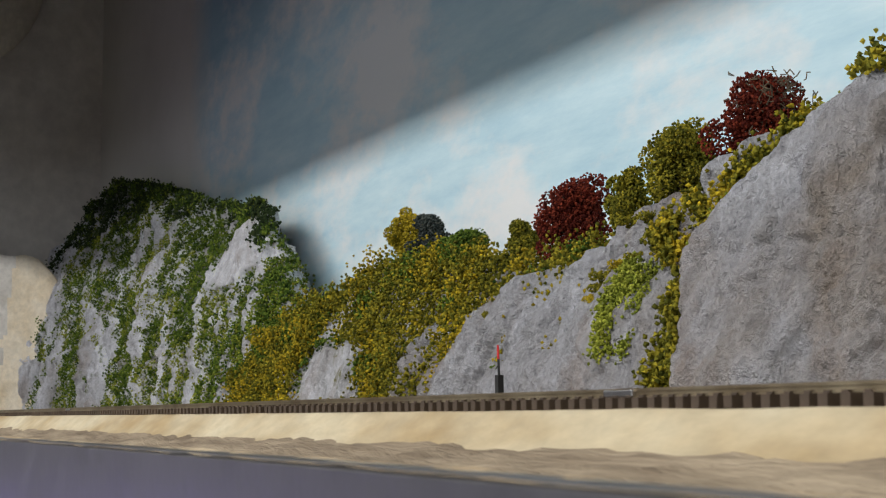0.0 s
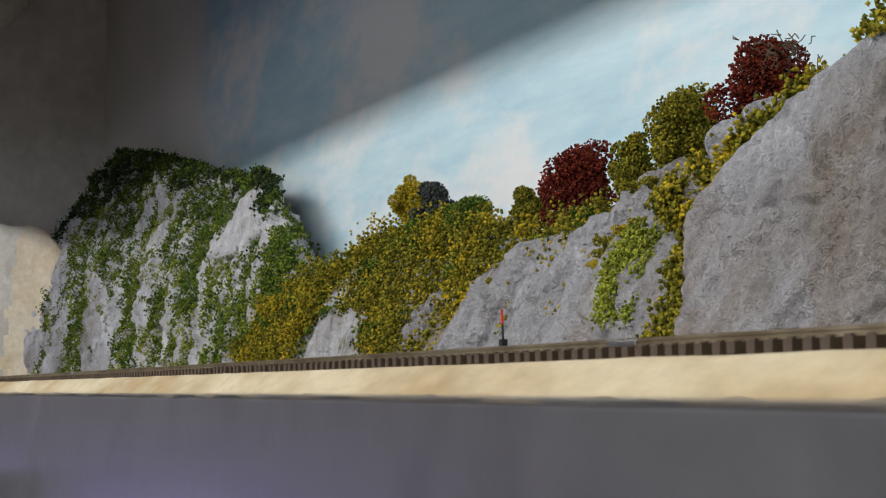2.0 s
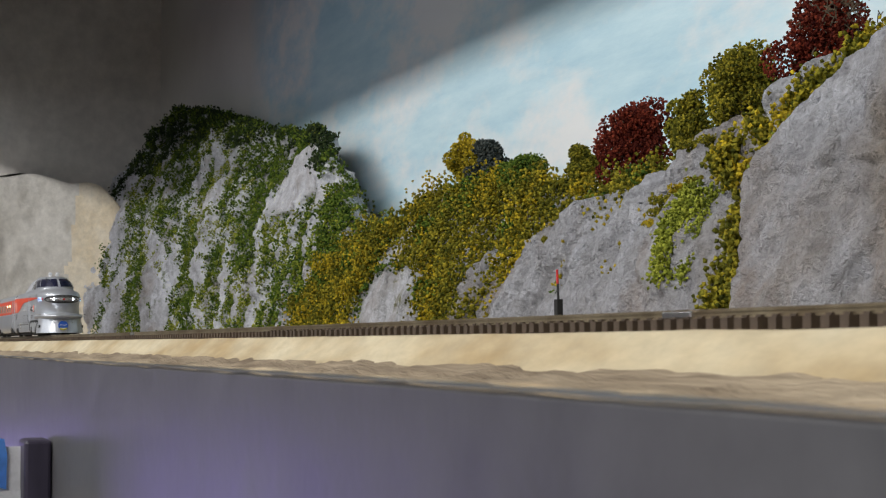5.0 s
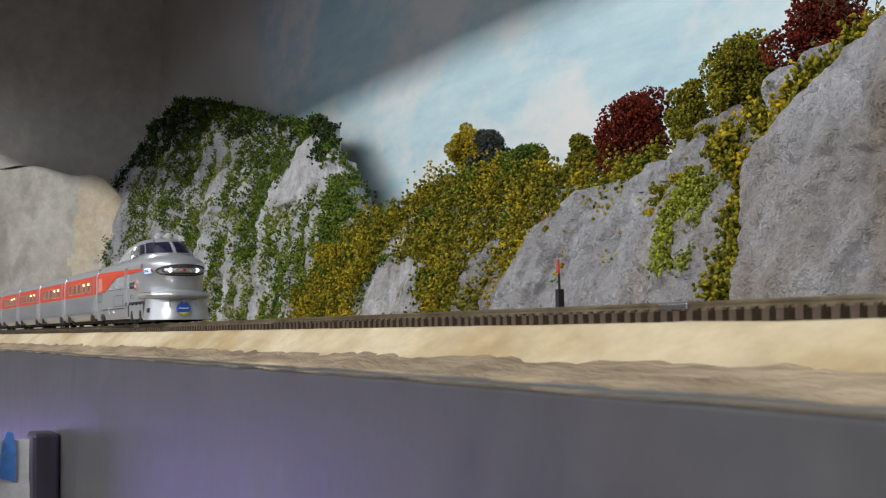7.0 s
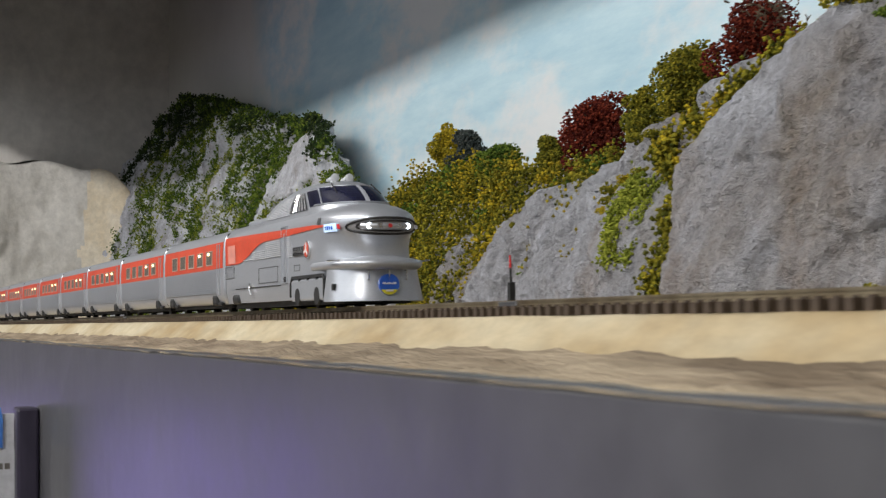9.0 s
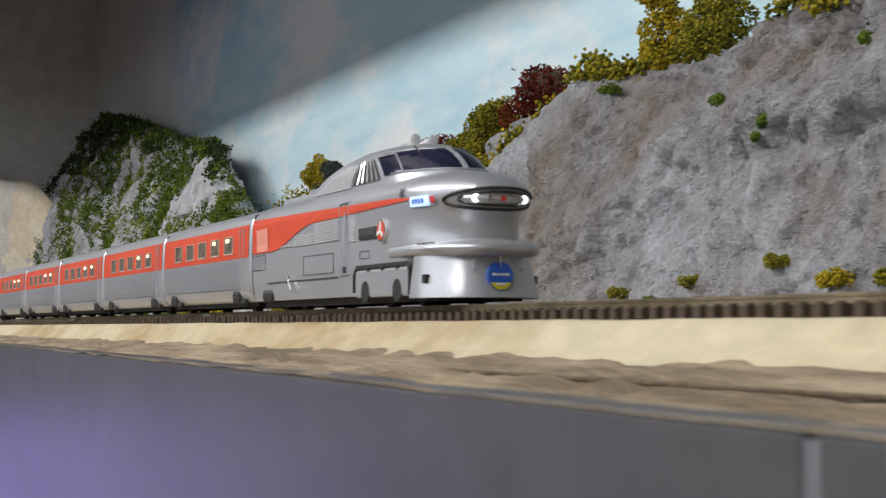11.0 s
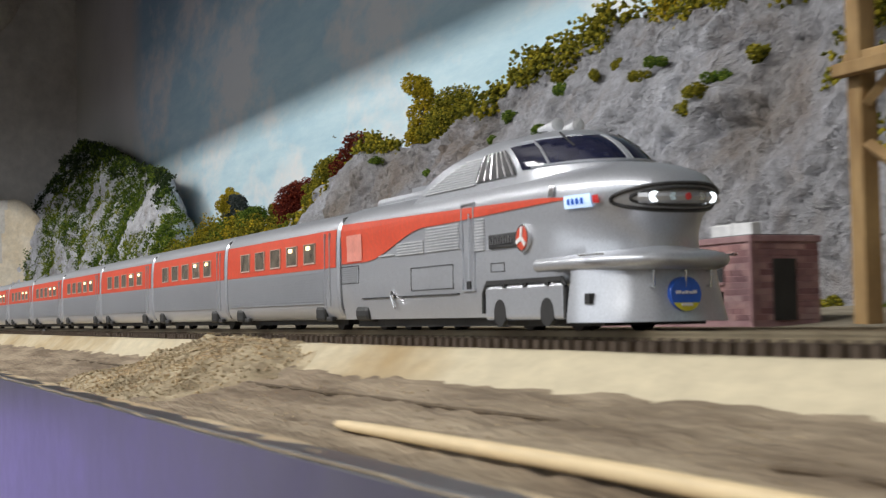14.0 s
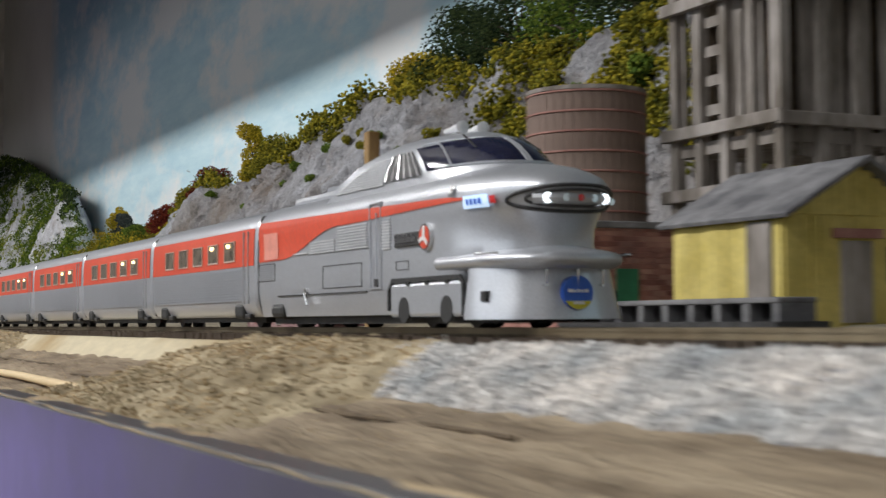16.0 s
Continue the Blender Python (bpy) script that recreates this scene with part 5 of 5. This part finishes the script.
# ---- foreground: dirt, stick, ballast ----
def heap(name, xc, half, y0, y1, high, material, label, seed, grains, grain_material, n, size, even=False):
    """A loose heap against the roadbed shoulder with grains on it."""
    verts, faces, nx, ny = [], [], 150, 80
    rng = np.random.default_rng(seed)

    def top(x, y):
        u = (x - xc) / half
        side = max(0.0, 1 - abs(u) ** (9 if even else 2.2))
        base = lerp_at(y, [(-0.112, -0.0236), (-0.090, -0.0232), (-0.066, -0.0218), (-0.048, -0.0180), (-0.0268, -0.0138), (-0.018, -0.0062), (-0.012, -0.0050)])
        v = (y - y0) / (y1 - y0)
        t = lerp_at(v, [(0, 0), (0.25, 0.30), (0.6, 0.72), (0.85, 1.0), (1, 0.75)]) * side
        peak = -0.0225 + high
        z = base + max(0.0, (peak - base)) * t
        z += (0.0030 * noise.fractal(Vector((x * 48, y * 48, seed)), 0.75, 2.1, 5) + 0.0012 * abs(noise.noise(Vector((x * 160, y * 160, seed))))) * min(1, 3 * side) * (0.35 if even else 1.0)
        return z - (0.002 if side <= 0.02 or v <= 0.02 else 0)
    for i in range(nx + 1):
        for k in range(ny + 1):
            x, y = xc - half + 2 * half * i / nx, y0 + (y1 - y0) * k / ny
            verts.append((x, y, top(x, y)))
    for i in range(nx):
        for k in range(ny):
            a = i * (ny + 1) + k
            faces.append((a, a + ny + 1, a + ny + 2, a + 1))
    tagged(mesh_part(name, verts, faces, material, smooth=True), label, name.split("_")[0], "", "structure")
    spots = []
    while len(spots) < n:
        x, y = xc + half * rng.uniform(-1, 1), rng.uniform(y0, y1)
        if even or rng.random() < max(0.05, 1 - abs((x - xc) / half) ** 2):
            spots.append((x, y, top(x, y) + size * 0.1))
    sizes = size * rng.choice([0.5, 0.7, 1.0, 1.2, 1.8], (n, 1, 1))
    tagged(mesh_part(grains, *bits_mesh(spots, sizes, rng, 0.8), grain_material), "loose " + label, "grains", "", "stuff")


heap("dirt_mound", 0.205, 0.095, -0.085, -0.0105, 0.0190, DIRT, "sandy brown dirt heaped over the track shoulder", 3, "dirt_grains", GRIT, 9000, 0.00045)
heap("dirt_mound", 0.785, 0.105, -0.100, -0.0105, 0.0190, DIRT, "sandy brown dirt sloping down from the track", 5, "dirt_grains", GRIT, 9000, 0.00045)
heap("ballast_bank", 1.13, 0.300, -0.041, -0.0105, 0.0185, BALLAST_BED, "grey crushed ballast bank below the track", 7, "ballast_stones", BALLAST, 46000, 0.0007, True)

rng = np.random.default_rng(9)
spots = [(rng.uniform(0.05, 1.35), y := rng.uniform(-0.074, -0.027), -0.0130 - (-0.0268 - y) * 0.20) for _ in range(2600)]
tagged(mesh_part("wood_crumbs", *bits_mesh(spots, 0.00028, rng), GRIT), "scattered sawdust crumbs on the raw shelf", "crumbs", "", "stuff")

bm = bmesh.new()
A, B = Vector((0.457, -0.0700, -0.0196)), Vector((0.708, -0.0725, -0.0196))
stations = [(0.0, 0.0004), (0.008, 0.0009), (0.04, 0.0012), (0.15, 0.0014), (0.5, 0.00155), (0.97, 0.0016), (0.99, 0.00145), (1.0, 0.0010)]
rings = []
turn = (B - A).to_track_quat("X", "Z").to_matrix()
for s, r in stations:
    c = A.lerp(B, s) + Vector((0, 0, 0.0006 * math.sin(s * 3.1)))
    rings.append([bm.verts.new(c + turn @ Vector((0, r * math.cos(a), r * math.sin(a)))) for a in np.linspace(0, 2 * math.pi, 20, endpoint=False)])
for p, q in zip(rings, rings[1:]):
    for k in range(20):
        bm.faces.new((p[k], p[(k + 1) % 20], q[(k + 1) % 20], q[k]))
bm.faces.new(rings[0])
bm.faces.new(rings[-1])
bmesh.ops.recalc_face_normals(bm, faces=bm.faces)
tagged(part("wooden_stick", bm, DOWEL, smooth=50), "pale tapered wooden stick lying on the raw shelf", "stick")

# splits in the raw shelf wood
for x0, x1, y, in ((-0.06, 0.10, -0.044), (0.30, 0.52, -0.046), (0.60, 0.98, -0.054)):
    pts = [(x0 + (x1 - x0) * k / 30, y + 0.0016 * noise.noise(Vector((k * 0.4, x0, 0))), -0.0153 + (y + 0.04) * 0.20) for k in range(31)]
    bm = sweep(pts, [0.0005 + 0.0003 * noise.noise(Vector((p[0] * 90, 0, 0))) for p in pts], 6)
    tagged(part("wood_splinter", bm, BARK), "dark splintered ridge in the raw shelf edge", "splinter", "splinters", "")

# ---- lineside signals ----
def dwarf_signal(x, y, h, lean, label):
    t = thing("signal", (x, y, 0.0), label, "signal", "lineside signals")
    part("base", boxed(-0.004, 0.004, -0.004, 0.004, -0.004, 0.006, bevel=0.0006), DARK_METAL, t)
    part("lever_box", boxed(-0.009, -0.003, -0.002, 0.003, -0.004, 0.0035, bevel=0.0005), DARK_METAL, t)
    part("mast", cyled((0, 0, 0.003), (lean, 0, h), 0.0009, 0.0007, 8), DARK_METAL, t)
    part("target", boxed(lean - 0.0024, lean + 0.0024, -0.0012, 0.0012, h - 0.001, h + 0.008, bevel=0.0006), LAMP_RED, t, "bright red target plate")
    return t


stand = dwarf_signal(0.112, 0.137, 0.032, 0.006, "small switch stand with a red target beside the track")
stand.scale = (0.6, 0.6, 0.6)
post = thing("marker_post", (-0.964, 0.25, 0.010), "thin black lineside post with a red top", "post")
part("foot", boxed(-0.0022, 0.0022, -0.0022, 0.0022, -0.008, 0.010, bevel=0.0004), BLACK, post)
part("mast", cyled((0, 0, 0.006), (-0.001, 0, 0.020), 0.0009, 0.0008, 8), BLACK, post)
part("red_tip", cyled((-0.001, 0, 0.020), (-0.0016, 0, 0.029), 0.0009, 0.0008, 8), LAMP_RED, post)
for x in (-1.745, -1.760):
    p = thing("signal_post", (x, 0.052, -0.004), "tiny black twin signal post by the track", "signal", "far signal posts")
    part("mast", cyled((0, 0, 0), (0, 0, 0.020), 0.0008, seg=8), BLACK, p)
    part("head", boxed(-0.0018, 0.0018, -0.001, 0.001, 0.014, 0.021, bevel=0.0005), BLACK, p)
    part("foot", boxed(-0.003, 0.003, -0.002, 0.002, -0.001, 0.002), BLACK, p)


# ---- buildings by the siding ----
def courses(bm, x0, x1, y0, y1, z0, z1, step=0.0022, long=0.0055, off=0.0002, face="y"):
    """Brick courses standing proud on one wall face."""
    k, z = 0, z0
    while z + step <= z1 + 1e-6:
        p = (x0 if face == "y" else y0) - (long / 2 if k % 2 else 0)
        end = x1 if face == "y" else y1
        start = x0 if face == "y" else y0
        while p < end:
            a, b = max(start, p + 0.00025), min(end, p + long - 0.00025)
            if b - a > 0.0006:
                if face == "y":
                    box(bm, a, b, y0 - off, y0 + 0.0002, z + 0.0002, z + step - 0.0002)
                else:
                    box(bm, x1 - 0.0002, x1 + off, a, b, z + 0.0002, z + step - 0.0002)
            p += long
        z += step
        k += 1


def brick_house():
    t = thing("brick_shed", (0, 0, 0), "long low mauve brick shed with small windows beside the siding", "shed")
    x0, x1, y0, y1 = 0.121, 0.274, 0.170, 0.203
    part("wall", boxed(x0, x1, y0, y1, -0.004, 0.032), MAUVE, t)
    bm = bmesh.new()
    courses(bm, x0, x1, y0, y1, 0.0, 0.032, 0.0026, 0.0075)
    courses(bm, x0, x1, y0, y1, 0.0, 0.032, 0.0026, 0.0075, face="x")
    tagged(part("brickwork", bm, MAUVE_ROW, t), kind="stuff")
    part("cornice", boxed(x0 - 0.001, x1 + 0.001, y0 - 0.001, y1 + 0.001, 0.0318, 0.0345, bevel=0.0004), MAUVE, t)
    part("roof", boxed(x0 + 0.001, x1 - 0.001, y0 + 0.001, y1 - 0.001, 0.0340, 0.0350), TAR, t)
    for x in (0.135, 0.157, 0.180, 0.203, 0.226, 0.249):
        w = part("window", boxed(x, x + 0.0055, y0 - 0.0008, y0 + 0.001, 0.016, 0.0235), BLACK, t)
        part("sill", boxed(x - 0.0006, x + 0.0061, y0 - 0.0014, y0 + 0.001, 0.0148, 0.016), MAUVE, w)
    part("freight_door", boxed(0.190, 0.199, y0 - 0.0012, y0 + 0.001, 0.0, 0.022), TIMBER, t, "weathered grey door")
    part("end_door", boxed(x1 - 0.001, x1 + 0.0009, 0.180, 0.191, 0.0, 0.025), BLACK, t, "dark doorway")
    for k in range(4):
        part("pilaster", boxed(x1 - 0.0006 - 0.05 * k, x1 + 0.0008 - 0.05 * k, y0 - 0.0009, y0 + 0.001, 0, 0.032), MAUVE, t)
    return t


brick_house()
bm = bmesh.new()
for x, r in ((0.232, 8), (0.240, -12), (0.249, 5)):
    box(bm, -0.005, 0.005, -0.003, 0.003, 0, 0.006, 0.0004, Matrix.Translation((x, 0.186, 0.0352)) @ pose(0, 0, 0, r, 0, 3 * r))
tagged(part("roof_crate", bm, WHITE), "small white and pink boxes stacked on the shed roof", "boxes")


def boards(parent, material, x0, x1, y, z0, z1, w, axis="x"):
    """Upright boards side by side, a part each."""
    n = max(1, int(round((x1 - x0) / w)))
    for k in range(n):
        a, b = x0 + (x1 - x0) * k / n, x0 + (x1 - x0) * (k + 1) / n
        j = 0.0003 * math.sin(k * 5.1)
        if axis == "x":
            bm = boxed(a + 0.0002, b - 0.0002, y - 0.0006 + j, y + 0.0006 + j, z0, z1 + 2 * j)
        else:
            bm = boxed(y - 0.0006 + j, y + 0.0006 + j, a + 0.0002, b - 0.0002, z0, z1 + 2 * j)
        part("board", bm, material, parent)


def plank_shed():
    t = thing("plank_shed", (0, 0, 0), "bleached wooden shed with a pitched plank roof", "shed")
    x0, x1, y0, y1 = 0.295, 0.380, 0.235, 0.285
    boards(t, PLANK, x0, x1, y0, -0.004, 0.030, 0.0055)
    boards(t, PLANK, y0, y1, x1, -0.004, 0.032, 0.0055, "y")
    boards(t, PLANK, y0, y1, x0, -0.004, 0.032, 0.0055, "y")
    part("dark_opening", boxed(0.305, 0.345, y0 - 0.0012, y0 + 0.001, -0.002, 0.026), TIMBER, t, "open grey front bay")
    for x in (0.303, 0.324, 0.345):
        part("post", boxed(x, x + 0.003, y0 - 0.0028, y0 - 0.0002, -0.004, 0.031), PLANK, t)
    for sg, name in ((-1, "roof"), (1, "roof")):
        n = 18
        for k in range(n):
            a = x0 - 0.008 + (x1 - x0 + 0.016) * k / n
            m = Matrix.Translation((a, 0.260, 0.0545)) @ pose(0, 0, 0, -sg * 38 if sg > 0 else 38)
            part("roof_plank", boxed(0.0002, (x1 - x0 + 0.016) / n - 0.0002, -0.040 if sg < 0 else 0, 0 if sg < 0 else 0.040, -0.0006, 0.0008 + 0.0003 * (k % 3), 0, m), PLANK, t)
    for k in range(9):
        y = y0 + 0.003 + 0.0055 * k
        part("gable_board", boxed(x1 - 0.0006, x1 + 0.0006, y - 0.0025, y + 0.0025, 0.0322, 0.0545 - abs(y - 0.260) * 0.8), PLANK, t)
    return t


plank_shed()

hoist = thing("timber_hoist", (0, 0, 0), "brown timber hoist post with a braced arm above the shed", "hoist")
part("post", boxed(0.1540, 0.1640, 0.295, 0.305, -0.004, 0.150, bevel=0.001), TIMBER_BROWN, hoist)
part("arm", boxed(0.1500, 0.226, 0.296, 0.303, 0.118, 0.124, bevel=0.0008), TIMBER_BROWN, hoist)
part("arm", boxed(0.1530, 0.226, 0.2870, 0.2938, 0.112, 0.1182, bevel=0.0008), TIMBER_BROWN, hoist)
for x in (0.196, 0.218):
    part("hanger", boxed(x, x + 0.005, 0.296, 0.301, 0.045, 0.115), TIMBER_BROWN, hoist)
bm = bmesh.new()
cyl(bm, (0.164, 0.299, 0.080), (0.226, 0.299, 0.046), 0.0035, seg=4)
cyl(bm, (0.164, 0.299, 0.100), (0.194, 0.299, 0.119), 0.003, seg=4)
part("brace", bm, TIMBER_BROWN, hoist)
hoist.location, hoist.scale = (0.190, -0.056, 0.0), (0.82, 0.82, 0.82)


def water_tank():
    t = thing("water_tank", (0.558, 0.209, 0.0), "stained red-brown stave water tank on a brick base", "water tank")
    r = 0.0295
    part("barrel", cyled((0, 0, 0.0485), (0, 0, 0.114), r - 0.0008, seg=48), TANK_WOOD, t, smooth=40)
    stave = bpy.data.meshes.new("stave")
    bm = boxed(r - 0.0014, r + 0.0003, -0.0023, 0.0023, 0.049, 0.1145)
    bm.to_mesh(stave)
    bm.free()
    stave.materials.append(TANK_WOOD)
    for k in range(38):
        o = new("stave", stave)
        o.parent = t
        o.rotation_euler = (0, 0, 2 * math.pi * k / 38)
    for k in range(7):
        z = 0.054 + 0.0098 * k
        bm = sweep([((r + 0.0006) * math.cos(a), (r + 0.0006) * math.sin(a), z) for a in np.linspace(0, 2 * math.pi, 48, endpoint=False)], 0.0006, 5, True)
        part("hoop", bm, BRICK, t, "rusty iron hoop")
    part("lid", cyled((0, 0, 0.1135), (0, 0, 0.1155), r + 0.001, seg=48), TIMBER, t)
    x0, x1, y0, y1 = -0.034, 0.036, -0.034, 0.034
    base = part("base", boxed(x0, x1, y0, y1, -0.004, 0.0455), BRICK, t, "square brick base house")
    bm = bmesh.new()
    courses(bm, x0, x1, y0, y1, 0.0, 0.0455, 0.0026, 0.0075)
    courses(bm, x0, x1, y0, y1, 0.0, 0.0455, 0.0026, 0.0075, face="x")
    tagged(part("brickwork", bm, BRICK_ROW, base), kind="stuff")
    part("coping", boxed(x0 - 0.0015, x1 + 0.0015, y0 - 0.0015, y1 + 0.0015, 0.0453, 0.0487, bevel=0.0006), TAR, base, "grey stone coping")
    part("window", boxed(-0.016, -0.008, y0 - 0.0009, y0 + 0.001, 0.021, 0.0295), BLACK, base)
    part("door", boxed(x1 - 0.001, x1 + 0.0010, -0.006, 0.006, 0.0, 0.026), GREEN_PAINT, base, "green arched door")
    bm = bmesh.new()
    cyl(bm, (-0.030, -0.010, 0.060), (-0.042, -0.016, 0.076), 0.0012, seg=8)
    cyl(bm, (-0.042, -0.016, 0.076), (-0.050, -0.018, 0.074), 0.0012, seg=8)
    part("spout", bm, DARK_METAL, t, "dark swinging filler spout")
    return t


water_tank()


def yellow_house():
    t = thing("yellow_house", (0, 0, 0), "small faded yellow board house with a grey gable roof", "house")
    x0, x1, y0, y1 = 0.701, 0.770, 0.165, 0.232
    part("wall", boxed(x0, x1, y0, y1, -0.004, 0.040), SHACK_YELLOW, t)
    boards(t, SHACK_YELLOW, x0, x1, y0 - 0.0004, -0.002, 0.040, 0.004)
    boards(t, SHACK_YELLOW, y0, y1, x1 + 0.0004, -0.002, 0.0385, 0.004, "y")
    for k in range(13):
        y = y0 + 0.0035 + 0.005 * k
        part("gable_board", boxed(x1 - 0.0008, x1 + 0.0007, y - 0.0024, y + 0.0024, 0.0395, 0.0590 - abs(y - 0.1985) * 0.56), SHACK_YELLOW, t)
    for sg in (-1, 1):
        m = Matrix.Translation((0, 0.1985, 0.0605)) @ pose(0, 0, 0, 30 if sg < 0 else -30)
        part("roof", boxed(x0 - 0.006, x1 + 0.008, -0.044 if sg < 0 else 0, 0 if sg < 0 else 0.044, -0.0012, 0.0008, 0.0003, m), TAR, t, "grey felt roof slope")
    part("grey_panel", boxed(0.751, 0.765, y0 - 0.0022, y0 - 0.0006, 0.0, 0.037), TIMBER, t, "grey corner boarding")
    d = part("door", boxed(x1 + 0.0006, x1 + 0.002, 0.190, 0.204, 0.0, 0.030), TIMBER, t, "weathered grey door")
    part("lintel", boxed(x1 + 0.0006, x1 + 0.0028, 0.186, 0.209, 0.031, 0.0345), BRICK, d, "faded red lintel")
    part("window", boxed(x1 + 0.0006, x1 + 0.0018, 0.212, 0.222, 0.014, 0.028), BLACK, t)
    return t


yellow_house()


def tipple():
    t = thing("coal_tipple", (0, 0, 0), "tall weathered grey timber coal tipple behind the yellow house", "coal tipple")
    x0, x1, y0, y1, top = 0.590, 0.672, 0.242, 0.325, 0.230
    rng = random.Random(8)
    for x in np.linspace(x0, x1, 5):
        for y in (y0, y1):
            part("post", boxed(x - 0.0028, x + 0.0028, y - 0.0028, y + 0.0028, -0.004, top, bevel=0.0005), TIMBER, t)
    for y in np.linspace(y0, y1, 5)[1:-1]:
        for x in (x0, x1):
            part("post", boxed(x - 0.0028, x + 0.0028, y - 0.0028, y + 0.0028, -0.004, top, bevel=0.0005), TIMBER, t)
    for z in (0.058, 0.088, 0.150, 0.200):
        part("beam", boxed(x0 - 0.006, x1 + 0.006, y0 - 0.0065, y0 - 0.0025, z, z + 0.006, bevel=0.0005), TIMBER, t)
        part("beam", boxed(x1 + 0.0025, x1 + 0.0065, y0 - 0.006, y1 + 0.006, z - 0.001, z + 0.005, bevel=0.0005), TIMBER, t)
    for k in range(16):
        a = x0 + (x1 - x0) * k / 16
        if k not in (5, 6, 7) and k % 3 != 1:
            part("board", boxed(a + 0.0002, a + 0.0048, y0 + 0.0012, y0 + 0.003, 0.086 + rng.uniform(0, 0.006), top - rng.uniform(0, 0.01)), TIMBER, t)
    for k in range(16):
        a = y0 + (y1 - y0) * k / 16
        if k % 3 != 1:
            part("board", boxed(x1 - 0.003, x1 - 0.0012, a + 0.0002, a + 0.0048, 0.072 + rng.uniform(0, 0.006), top - rng.uniform(0, 0.01)), TIMBER, t)
    for k in range(7):
        part("ladder_rung", boxed(x0 + 0.026, x0 + 0.043, y0 - 0.001, y0 + 0.001, 0.098 + 0.014 * k, 0.103 + 0.014 * k), TIMBER, t)
    part("bin_floor", boxed(x0, x1, y0, y1, 0.080, 0.086), TIMBER, t)
    # dark block added so the gaps between the boards look shaded
    part("bin_shade_block", boxed(x0 + 0.008, x1 - 0.008, y0 + 0.010, y1 - 0.010, 0.0862, top - 0.0012), BARK, t, "dark inner block standing for the shade behind the bin boards")
    part("roof", boxed(x0 - 0.006, x1 + 0.006, y0 - 0.006, y1 + 0.006, top - 0.001, top + 0.003), TAR, t)
    return t


tipple()
bin_ = thing("loading_rack", (0, 0, 0), "low dark grey loading rack with open bays by the siding", "loading rack")
part("top", boxed(0.678, 0.812, 0.130, 0.146, 0.0068, 0.0088, bevel=0.0006), TAR, bin_)
part("base", boxed(0.674, 0.816, 0.126, 0.148, -0.005, 0.0008), COAL, bin_)
for k in range(9):
    part("bay_post", boxed(0.679 + 0.0162 * k, 0.682 + 0.0162 * k, 0.1305, 0.1455, 0.0005, 0.0072), TAR, bin_)
part("coal", boxed(0.680, 0.810, 0.137, 0.145, 0.0005, 0.0066), COAL, bin_)

# ---- card holder on the fascia, in the aisle ----
holder = thing("card_holder", (-0.578, -0.1270, -0.0360), "white leaflet with blue figure in a dark fascia holder", "card holder")
part("side_block", boxed(-0.010, 0.010, -0.001, 0.010, -0.11, 0.001, bevel=0.0015), HOLDER, holder)
part("side_block", boxed(-0.010, 0.010, -0.027, -0.0215, -0.11, 0.008, bevel=0.0015), HOLDER, holder)
part("back_board", boxed(-0.010, -0.007, -0.0215, -0.001, -0.11, -0.006), HOLDER, holder)
leaf = part("leaflet", boxed(-0.002, -0.001, -0.0213, -0.0012, -0.11, -0.002), CARD, holder, "white printed leaflet")
bm = bmesh.new()
ring = [(y, z) for y, z in ((-0.0135, -0.0175), (-0.0070, -0.0195), (-0.0068, -0.0050), (-0.0080, 0.0012), (-0.0105, 0.0018), (-0.0125, -0.0040))]
vs = [[bm.verts.new((x, y, z)) for y, z in ring] for x in (-0.0008, 0.0006)]
for r in vs:
    bm.faces.new(r)
for k in range(len(ring)):
    bm.faces.new((vs[0][k], vs[0][(k + 1) % len(ring)], vs[1][(k + 1) % len(ring)], vs[1][k]))
bmesh.ops.recalc_face_normals(bm, faces=bm.faces)
part("blue_figure", bm, SIGN_BLUE, leaf)
part("front_flap", boxed(-0.0004, 0.0010, -0.0213, -0.0012, -0.11, -0.020), CARD, leaf)
for k, (y0, y1) in enumerate(((-0.0175, -0.0155), (-0.0148, -0.0115), (-0.0100, -0.0070), (-0.0060, -0.0035))):
    part("lettering_bar", boxed(0.0009, 0.0013, y0, y1, -0.030, -0.027), TIMBER, leaf)
holder.scale = (0.72, 0.72, 0.72)


# ---- movement ----
# seconds, how far along the straight the locomotive's rear stands
RUN = [(0.0, -2.604), (4.0, -1.7593), (7.5, -1.011), (8.5, -0.806), (11.0, -0.3035), (12.0, -0.0970), (13.0, 0.1045), (14.0, 0.3120), (15.0, 0.5230), (16.0, 0.7270)]


def motions():
    """The train runs along the straight at a nearly even speed."""
    for ob, off in [(loco, 0.0)] + [(c, -0.0030 - 0.143 * k) for k, c in enumerate(COACHES)]:
        walk(ob, [(t, pose(x + off, 0, 0)) for t, x in RUN])


motions()
